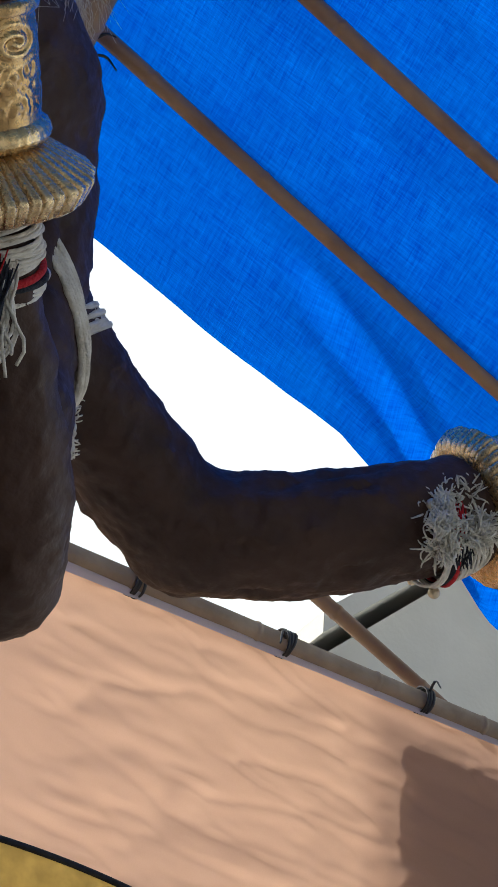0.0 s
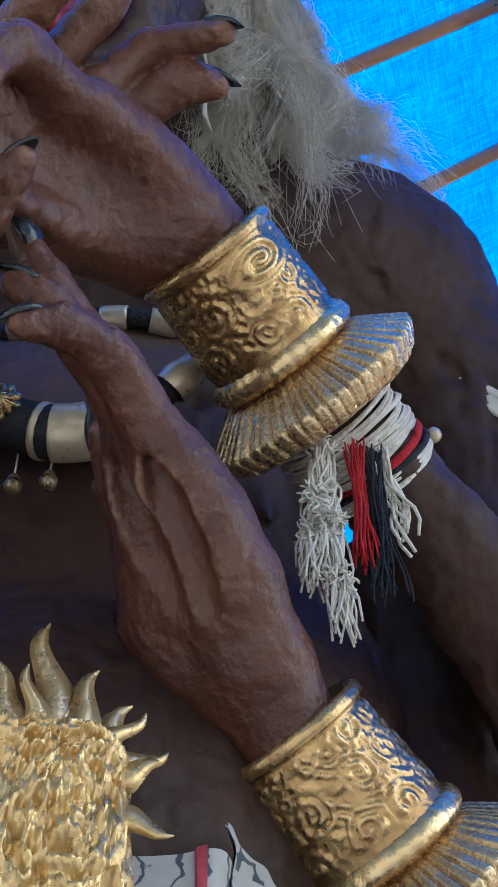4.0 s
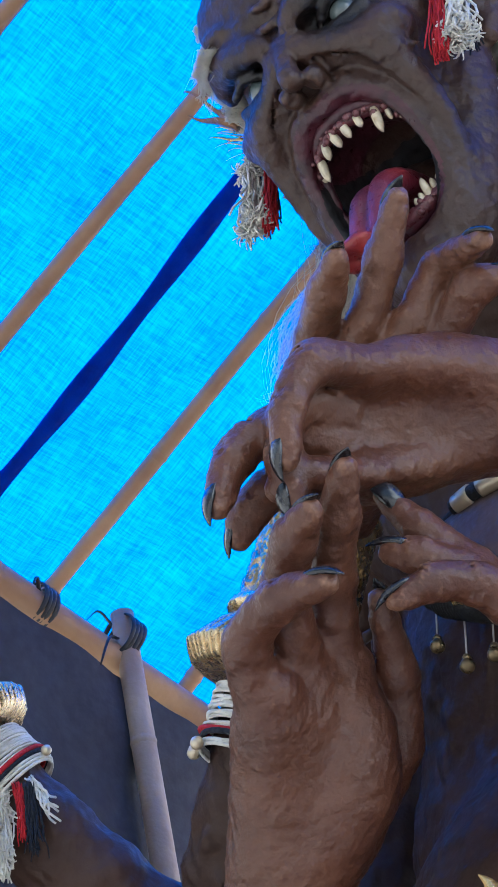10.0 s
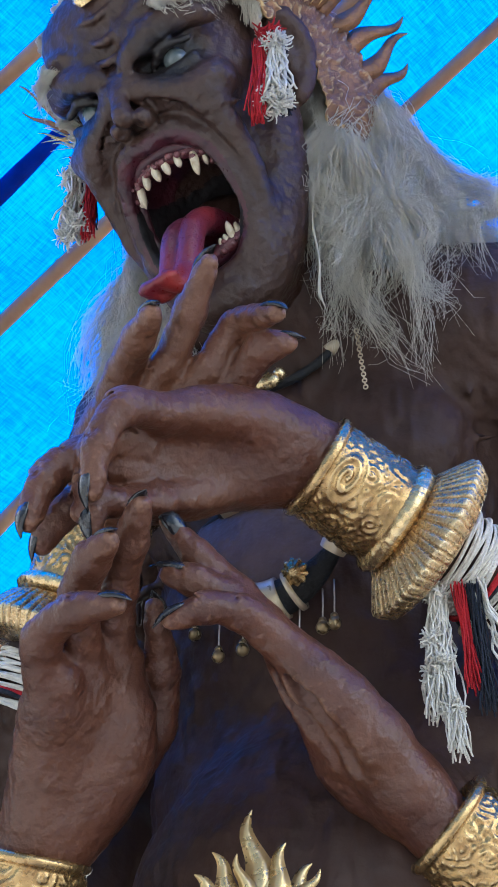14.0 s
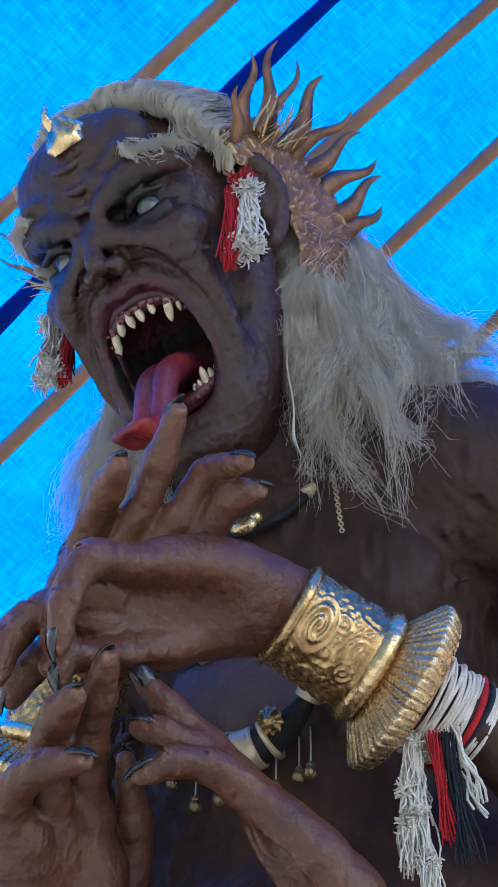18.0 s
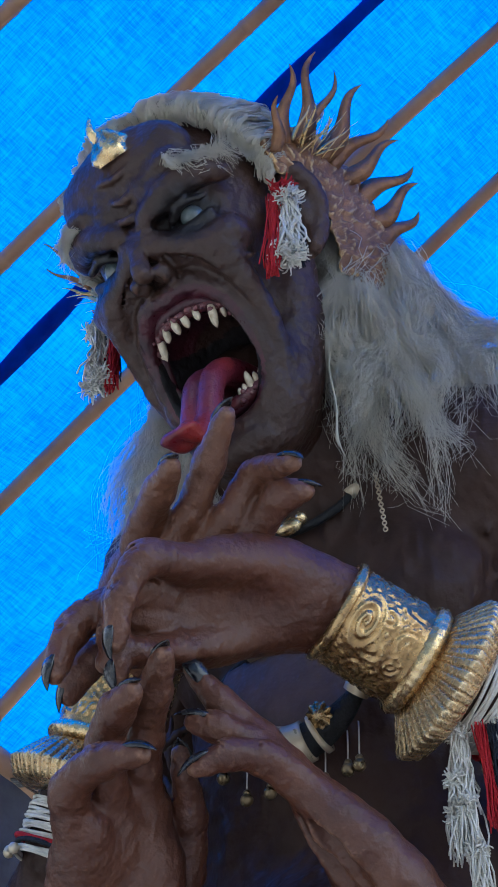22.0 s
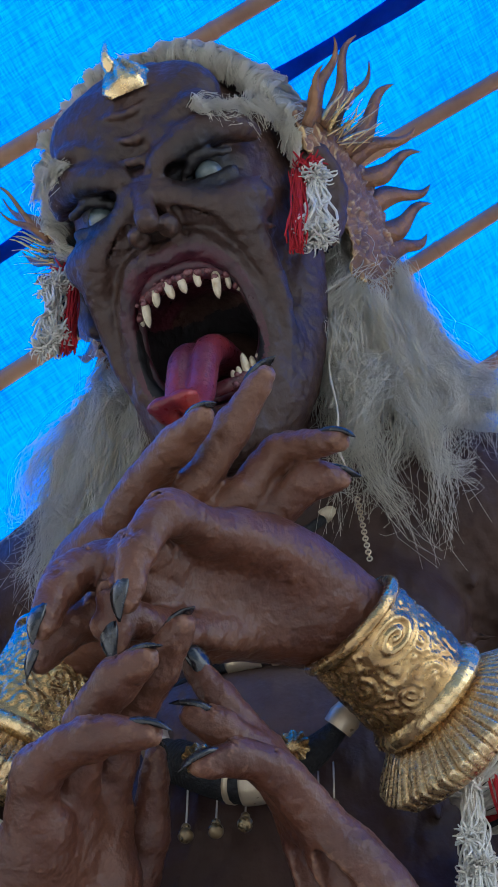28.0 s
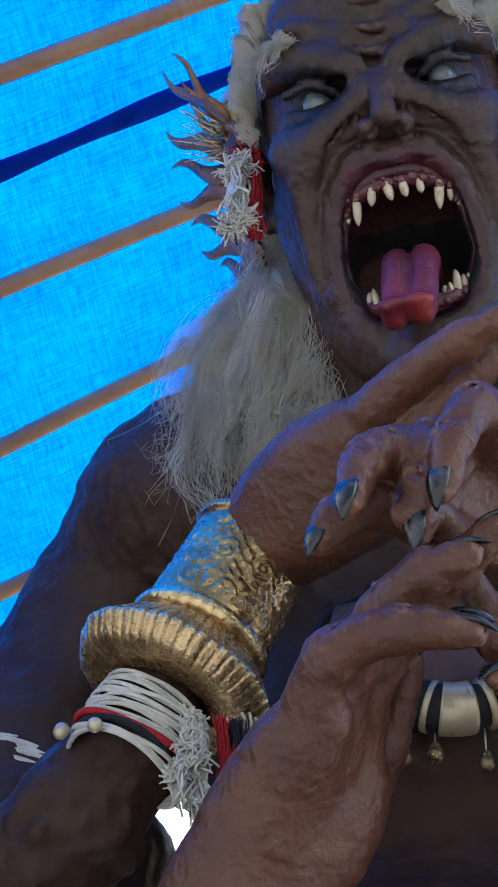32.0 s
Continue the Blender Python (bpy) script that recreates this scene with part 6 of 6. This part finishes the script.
def chest_ring():
    top = thing("chest_ring", (0.12, -0.17, 3.45), "gilt chest ring bound with black cord, hung with bells", "chest ornament")
    low = spline([(-0.035, -0.155, 3.575), (-0.02, -0.165, 3.515), (0.03, -0.178, 3.472), (0.09, -0.185, 3.435), (0.135, -0.187, 3.42), (0.185, -0.185, 3.43), (0.235, -0.19, 3.455), (0.285, -0.205, 3.49)], 80)
    part("core", tube(low, [0.014, 0.022, 0.032, 0.036, 0.037, 0.036, 0.031, 0.024, 0.014], 14), BLACK_CORD, top, "black cord-bound core")
    for a, b in ((3, 12), (38, 41), (43, 54), (57, 60)):
        r = [0.0265] * 3 if a == 3 else [0.0395] * 3
        part("gilt_bar", tube(low[a:b], r, 18), SILVER_GOLD, top, "polished pale gilt bar")
    for i in range(14, 38, 1):
        part("cord_wrap", loop(low[i], low[i + 1] - low[i], 0.031 if i > 18 else 0.024, 0.0045, 0, 0.0, i), BLACK_CORD, top)
    for c in ((0.060, -0.220, 3.447), (0.212, -0.222, 3.445)):
        c = np.array(c)
        d = unit((0.0, -0.85, -0.5))
        r = part("rosette", lathe(c, c + d, [(0.0, 0.023), (0.004, 0.024), (0.005, 0.018), (0.009, 0.017), (0.010, 0.011), (0.015, 0.009), (0.017, 0.001)], 40, lambda s, a, rr: 0.0025 * math.cos(a * 10) * (1 if s < 0.006 else 0.4)), GOLD, top, "gold flower rosette")
    rim = low[:: 4]
    head = spline([(-0.02, -0.150, 3.652), (0.10, -0.180, 3.652), (0.20, -0.182, 3.65), (0.31, -0.155, 3.645)], len(rim))
    v = [p * (1 - k / 12) + (q + V(0, 0.004, 0)) * (k / 12) - V(0, 0.010 * math.sin(math.pi * k / 12), 0) for p, q in zip(head, rim) for k in range(13)]
    part("chest_plate", (v, [(i * 13 + k, i * 13 + k + 1, i * 13 + k + 14, i * 13 + k + 13) for i in range(len(rim) - 1) for k in range(12)]), CHEST, top, "cracked mauve-brown leather plate")
    bar = spline([(0.03, -0.165, 3.66), (0.09, -0.185, 3.657), (0.16, -0.193, 3.655), (0.235, -0.19, 3.652), (0.31, -0.16, 3.65)], 50)
    part("upper_core", tube(bar, 0.015, 12), BLACK_CORD, top, "black cord-bound bar")
    for a, b in ((2, 10), (13, 24), (26, 33), (37, 44)):
        part("gilt_bar", tube(bar[a:b], 0.018, 16), SILVER_GOLD, top, "polished pale gilt bar")
    part("hanging_cord", tube(spline([(-0.035, -0.155, 3.57), (-0.045, -0.145, 3.61), (-0.02, -0.145, 3.645), (0.03, -0.16, 3.66)], 14), 0.007, 8), BLACK_CORD, top)
    part("silver_cone", lathe((0.275, -0.205, 3.482), (0.315, -0.225, 3.52), [(0.0, 0.024), (0.02, 0.026), (0.05, 0.018), (0.065, 0.004)], 20), SILVER_GOLD, top, "bluish silver cone end")
    for p, s in (((-0.023, -0.155, 3.415), 0.06), ((0.027, -0.155, 3.357), 0.075), ((0.073, -0.15, 3.362), 0.06), ((0.119, -0.15, 3.367), 0.04), ((0.19, -0.16, 3.345), 0.06), ((0.235, -0.16, 3.36), 0.06), ((0.26, -0.165, 3.36), 0.07)):
        bell(p, s, top)
    for p in ((0.03, -0.135, 3.595), (0.085, -0.14, 3.592), (0.14, -0.145, 3.59), (0.193, -0.14, 3.59), (0.26, -0.14, 3.60)):
        bell(p, 0.04, top)


chest_ring()


def neck_cord():
    top = thing("necklace", (0.25, -0.14, 3.95), "black cord necklace with gilt beads and a hanging pendant", "necklace")
    line = spline([(0.0, -0.15, 4.02), (0.06, -0.17, 3.93), (0.15, -0.175, 3.915), (0.22, -0.16, 3.95), (0.262, -0.142, 4.0), (0.31, -0.11, 4.06), (0.36, -0.03, 4.13)], 50)
    part("cord", tube(line, 0.009, 8), BLACK_CORD, top)
    c = V(0.260, -0.148, 3.998)
    part("gilt_tube", tube([c - V(0.012, 0.006, 0.018), c, c + V(0.012, 0.008, 0.018)], 0.014, 12), SILVER_GOLD, top, "short gilt tube bead")
    part("gold_mount", join(ball((0.135, -0.195, 3.915), (0.03, 0.014, 0.02), 14, 8), ball((0.16, -0.19, 3.93), 0.014, 10, 8), ball((0.115, -0.195, 3.925), 0.013, 10, 8)), GOLD, top, "worked gold mount")
    ch = [V(0.312, -0.165, 4.00) + (V(0.330, -0.165, 3.850) - V(0.312, -0.165, 4.00)) * t for t in np.linspace(0, 1, 20)]
    for k, p in enumerate(ch[:-1]):
        part("chain_link", loop(p, (1, 0, 0.3) if k % 2 else (0, 1, 0.3), 0.0042, 0.0013, 0, 0, k), SILVER_GOLD, top)
    part("pendant", lathe((0.330, -0.165, 3.862), (0.330, -0.165, 3.767), [(0.0, 0.003), (0.006, 0.010), (0.018, 0.015), (0.04, 0.0185), (0.046, 0.016), (0.05, 0.017), (0.056, 0.013)], 20), SILVER_GOLD, top, "ribbed pale pendant bell")
    part("pendant_tip", lathe((0.330, -0.165, 3.807), (0.330, -0.165, 3.747), [(0.0, 0.013), (0.02, 0.012), (0.03, 0.002)], 14), BLACK_CORD, top)


neck_cord()


# ---------------------------------------------------------------- belt buckle and sash
def buckle():
    c = V(0.148, -0.335, 2.79) + unit((0.94, 0.33, 0.06)) * 0.055 - V(0, 0, 0.075)
    e1, e2 = unit((0.94, 0.33, 0.06)), unit((0.08, 0.10, 0.99))
    e2 = unit(e2 - e1 * (e1 @ e2))
    n = -np.cross(e1, e2)
    n = n if n[1] < 0 else -n
    top = thing("belt_buckle", c, "large embossed gold foil belt buckle with flame points", "buckle")
    rnd = random.Random(9)
    v, f = [], []
    N, M = 44, 120
    v.append(c + n * 0.055)
    for i in range(1, N + 1):
        for j in range(M):
            a = j * math.tau / M
            r = i / N * (0.100 + 0.012 * math.cos(a * 4 + math.pi))
            x, y = r * math.cos(a), r * math.sin(a) * (1.0 if math.sin(a) > 0 else 2.3)
            p = c + e1 * x + e2 * y
            bump = 0.020 * (1 - 2.2 * abs(noise.noise(Vector((x * 42, y * 42, 1.0))))) + 0.012 * (1 - 2.4 * abs(noise.noise((x * 85, y * 85, 4)))) + 0.004 * noise.noise((x * 190, y * 190, 7))
            v.append(p + n * (0.055 * (1 - (i / N) ** 2) + bump * (1 - (i / N) ** 6)))
    f += [(0, 1 + j, 1 + (j + 1) % M) for j in range(M)]
    f += [(1 + (i - 1) * M + j, 1 + i * M + j, 1 + i * M + (j + 1) % M, 1 + (i - 1) * M + (j + 1) % M) for i in range(1, N) for j in range(M)]
    part("embossed_dome", (v, f), FOIL, top, "crumpled embossed gold dome")
    spec = [(0.004, 0.235, 0.026), (-0.066, 0.162, 0.021), (-0.022, 0.152, 0.014), (0.028, 0.142, 0.014), (0.054, 0.166, 0.021), (-0.093, 0.122, 0.020), (0.091, 0.130, 0.020), (0.100, 0.118, 0.014), (0.115, 0.043, 0.02), (0.125, 0.075, 0.018), (-0.12, 0.070, 0.02), (-0.13, 0.01, 0.02), (-0.125, -0.05, 0.018), (0.128, -0.04, 0.018)]
    for k, (x, y, w) in enumerate(spec):
        ln = math.hypot(x, y)
        b = c + (e1 * x + e2 * y) * (0.070 / ln) + n * 0.012
        part("flame_point", flame(b, c + e1 * x + e2 * y + n * (0.012 + 0.008 * (k % 3)), w, n, 0.2 if k % 2 else -0.2, 0.006), FOIL, top)


buckle()


def sash():
    m = material("white_printed_cloth", (0.46, 0.45, 0.41), 0.85, second=(0.38, 0.37, 0.34), scale=12, bump=0.2, bump_scale=140)
    n, l = m.node_tree.nodes, m.node_tree.links
    co = n.new("ShaderNodeTexCoord")
    w = n.new("ShaderNodeTexWave")
    w.inputs["Scale"].default_value, w.inputs["Distortion"].default_value, w.inputs["Detail"].default_value = 9.0, 16.0, 4.0
    l.new(co.outputs["Object"], w.inputs["Vector"])
    r = n.new("ShaderNodeMapRange")
    r.inputs[1].default_value, r.inputs[2].default_value = 0.93, 0.97
    l.new(w.outputs[1], r.inputs[0])
    p = n["Principled BSDF"]
    x = n.new("ShaderNodeMix")
    x.data_type = "RGBA"
    old = p.inputs["Base Color"].links[0].from_socket
    l.new(r.outputs[0], x.inputs[0])
    l.new(old, x.inputs[6])
    x.inputs[7].default_value = (0.08, 0.09, 0.11, 1)
    l.new(x.outputs[2], p.inputs["Base Color"])
    top = thing("sash", (0.33, -0.18, 2.62), "white cloth sash with black leaf print and red stripe", "sash")

    def fold(a, b, c, d, amp, seed, mat, name, label="", span=(0.0, 1.0), lift=0.0):
        v, f = [], []
        a, b, c, d = (np.array(q, float) for q in (a, b, c, d))
        nrm = unit(np.cross(b - a, c - a))
        for i in range(25):
            for j in range(25):
                s, t = span[0] + (span[1] - span[0]) * i / 24, j / 24
                q = (a * (1 - s) + b * s) * (1 - t) + (c * (1 - s) + d * s) * t
                q = q + nrm * (amp * math.sin(s * 7 + t * 3 + seed) + amp * 1.4 * noise.noise((s * 3 + seed, t * 3, seed)))
                v.append(q + nrm * (lift if nrm[1] < 0 else -lift))
        g = len(v)
        v += [q + nrm * 0.004 for q in v]
        for i in range(24):
            for j in range(24):
                k = i * 25 + j
                f.append((k, k + 25, k + 26, k + 1))
                f.append((g + k, g + k + 1, g + k + 26, g + k + 25))
        part(name, (v, f), mat, top, label)

    fold((0.275, -0.245, 2.715), (0.42, -0.145, 2.745), (0.255, -0.285, 2.46), (0.44, -0.13, 2.46), 0.018, 1.0, m, "front_fold", "printed white cloth fold")
    fold((0.36, -0.17, 2.79), (0.46, -0.07, 2.76), (0.38, -0.18, 2.62), (0.48, -0.08, 2.60), 0.02, 4.0, m, "knot_end")
    red = material("red_hem_band", (0.45, 0.06, 0.08), 0.8, scale=30)
    fold((0.275, -0.245, 2.715), (0.42, -0.145, 2.745), (0.255, -0.285, 2.46), (0.44, -0.13, 2.46), 0.018, 1.0, red, "red_stripe", "red cloth stripe", (0.40, 0.45), 0.008)


sash()


# ---------------------------------------------------------------- emblem on the banner
def emblem():
    C = (1.314, BY - 0.005, 4.585)
    R = 0.215
    top = thing("banner_emblem", C, "round green village emblem with yellow petals painted on the banner", "emblem")

    def paint(name, rgb):
        return material(name, rgb, 0.8, second=tuple(c * 0.9 for c in rgb), scale=10, bump=0.1, soft=0.85)

    black, white, blue = paint("black_print", (0.015, 0.015, 0.015)), paint("white_print", (0.9, 0.9, 0.86)), paint("blue_print", (0.15, 0.25, 0.5))
    yellow, green, red, teal = paint("yellow_green_print", (0.72, 0.95, 0.42)), paint("green_print", (0.48, 0.88, 0.46)), paint("red_print", (0.7, 0.07, 0.07)), paint("teal_print", (0.08, 0.4, 0.33))

    def flat(points, layer, mat, name, label=""):
        v = [(C[0] + x, C[1] - 0.004 * layer, C[2] + z) for x, z in points]
        part(name, (v, [tuple(range(len(v)))]), mat, top, label, smooth=False)

    def ring(r0, r1, layer, mat, name, a0=0.0, a1=360.0, label=""):
        n = 64
        v, f = [], []
        for i in range(n + 1):
            a = radians(a0 + (a1 - a0) * i / n)
            for r in (r0, r1):
                v.append((C[0] + r * math.cos(a), C[1] - 0.004 * layer, C[2] + r * math.sin(a)))
        f = [(2 * i, 2 * i + 2, 2 * i + 3, 2 * i + 1) for i in range(n)]
        part(name, (v, f), mat, top, label, smooth=False)

    def petal(a, grow):
        out = []
        for t in np.linspace(-1, 1, 25):
            w = radians(30) * t
            r = R * (1.03 + 0.40 * (1 - abs(t) ** 2.2) ** 0.5 + 0.07 * max(0, 1 - abs(t) / 0.22)) + grow
            out.append((r * math.cos(a + w), r * math.sin(a + w)))
        return out + [(0.88 * R * math.cos(a), 0.88 * R * math.sin(a))]

    for k in range(6):
        a = radians(8 + 60 * k)
        rim = [(C[0] + x, C[1] - 0.016, C[2] + z) for x, z in petal(a, 0.0)[:-1]]
        part("petal_outline", tube(rim, 0.0055, 6), black, top)
        flat(petal(a, 0.0), 2 + 0.1 * k, yellow, "petal", "yellow-green pointed petal")
    ring(R * 0.985, R * 1.015, 4, black, "disc_outline")
    ring(R * 0.93, R * 0.985, 5, white, "rim", label="white printed rim")
    ring(R * 0.90, R * 0.93, 5, blue, "rim_line")
    ring(0.0, R * 0.87, 5, green, "disc", label="pale green disc")
    ring(R * 0.83, R * 0.845, 6, black, "ribbon_outline", 38, 142)
    ring(R * 0.615, R * 0.63, 6, black, "ribbon_outline", 38, 142)
    ring(R * 0.74, R * 0.83, 7, red, "ribbon_red", 39, 141, "red ribbon band")
    ring(R * 0.63, R * 0.735, 7, white, "ribbon_white", 39, 141, "white ribbon band with black capitals")
    ring(R * 0.78, R * 0.795, 6, black, "scroll_outline", 228, 312)
    ring(R * 0.605, R * 0.62, 6, black, "scroll_outline", 228, 312)
    ring(R * 0.62, R * 0.78, 7, white, "scroll", 229, 311, "white scroll with blue-black capitals")
    lotus = [(0.30 * math.sin(t) * (0.7 + 0.3 * abs(math.cos(3.5 * t))), 0.10 + 0.26 * math.cos(t) * (0.6 + 0.4 * abs(math.sin(3.5 * t)))) for t in np.linspace(0, math.tau, 60, endpoint=False)]
    flat([(x * R * 1.12, z * R * 1.12) for x, z in lotus], 6, black, "flower_outline")
    flat([(x * R, z * R) for x, z in lotus], 7, red, "flower", "red lotus flower")
    flat([(0.06 * R * math.sin(t), (0.08 + 0.05 * math.cos(t)) * R) for t in np.linspace(0, math.tau, 24, endpoint=False)], 8, black, "flower_heart")
    wave = [(x * R, (-0.22 + 0.10 * math.sin(x * 17)) * R) for x in np.linspace(-0.36, 0.36, 40)]
    part("water_line", tube([(C[0] + x, C[1] - 0.028, C[2] + z) for x, z in wave], 0.005, 6), teal, top, "wavy dark green line")
    flat([(-0.1 * R, 0.46 * R), (0.1 * R, 0.46 * R), (0.1 * R, 0.60 * R), (-0.1 * R, 0.60 * R)], 7, yellow, "yellow_mark")
    for s in (-1, 1):
        for k in range(6):
            a = radians((-34 + 12.5 * k) if s > 0 else (214 - 12.5 * k))
            for rr, mat in ((0.64, teal), (0.76, yellow)):
                x, z = rr * R * math.cos(a), rr * R * math.sin(a)
                d = a + s * radians(62)
                leaf = [(x + 0.085 * R * (math.cos(d) * math.cos(t) - 0.42 * math.sin(d) * math.sin(t)), z + 0.085 * R * (math.sin(d) * math.cos(t) + 0.42 * math.cos(d) * math.sin(t))) for t in np.linspace(0, math.tau, 14, endpoint=False)]
                flat(leaf, 7 + 0.03 * k, mat, "leaf")

    def letters(text, r, start, step, size, flip):
        for k, ch in enumerate(text):
            if ch == " ":
                continue
            a = radians(start + step * k)
            cu = bpy.data.curves.new("letter", "FONT")
            cu.body, cu.size, cu.align_x, cu.align_y = ch, size, "CENTER", "CENTER"
            ob = new("letter", cu)
            cu.materials.append(black)
            ob.parent = top
            turn = a - math.pi / 2 if not flip else a + math.pi / 2
            ob.matrix_basis = Matrix.Translation((r * math.cos(a), -0.036, r * math.sin(a))) @ Matrix.Rotation(-turn, 4, "Y") @ Matrix.Rotation(math.pi / 2, 4, "X")

    letters("BENKAYU BALERAN", R * 0.682, 131, -5.9, 0.026, False)
    letters("KARYA", R * 0.70, 255, 7.5, 0.036, True)


emblem()


def lower_panel():
    """The curved top of a yellow panel printed low on the banner."""
    top = thing("printed_sign", (1.95, BY - 0.005, 4.0), "yellow panel with a black outline printed low on the banner", "print")
    yellow, black = material("yellow_panel_print", (0.85, 0.85, 0.3), 0.8, soft=0.85), material("black_panel_print", (0.015, 0.015, 0.015), 0.8)
    for name, mat, grow, y in (("panel", yellow, 0.0, BY - 0.05),):
        rim = [(1.60 - grow + (0.95 + 2 * grow) * t, y, 4.16 + grow + 0.075 * math.sin(math.pi * (0.15 + 0.7 * t))) for t in np.linspace(0, 1, 24)]
        rim += [(2.55 + grow, y, 3.8), (1.60 - grow, y, 3.8)]
        part(name, (rim, [tuple(range(len(rim)))]), mat, top, smooth=False)
        part("outline", tube(rim[:24], 0.010, 6), black, top)


lower_panel()


# ---------------------------------------------------------------- house behind
def house():
    top = thing("house", (7.7, 8.0, 0.0), "white plastered house with a plain gable behind the banner", "house")
    x0, x1, y0, y1, eave, ridge = 4.75, 10.7, 5.0, 11.0, 8.15, 11.6
    xm = (x0 + x1) / 2
    v = [(x0, y0, 0), (x1, y0, 0), (x1, y0, eave), (xm, y0, ridge), (x0, y0, eave), (x0, y1, 0), (x1, y1, 0), (x1, y1, eave), (xm, y1, ridge), (x0, y1, eave)]
    f = [(0, 1, 2, 3, 4), (9, 8, 7, 6, 5), (0, 4, 9, 5), (1, 6, 7, 2), (0, 5, 6, 1)]
    part("wall", (np.array(v, float), f), PLASTER, top, "white plastered gable wall", smooth=False)
    for s, xa in ((-1, x0 - 0.1), (1, x1 + 0.1)):
        za = eave + 0.02
        r = [(xa, y0 - 0.12, za), (xm, y0 - 0.12, ridge + 0.12), (xm, y1 + 0.6, ridge + 0.12), (xa, y1 + 0.6, za)]
        r += [(x, y, z + 0.16) for x, y, z in r]
        part("roof", (np.array(r, float), [(0, 1, 2, 3), (7, 6, 5, 4), (0, 4, 5, 1), (2, 6, 7, 3), (0, 3, 7, 4), (1, 5, 6, 2)]), PLASTER, top, "pale rendered roof slab", smooth=False)


house()
bamboo("brace_pole", (2.62, 2.30, 5.76), (3.36, 2.25, 5.44), 0.026, BAMBOO, "honey-brown bamboo brace leaning on the banner pole", seed=77)
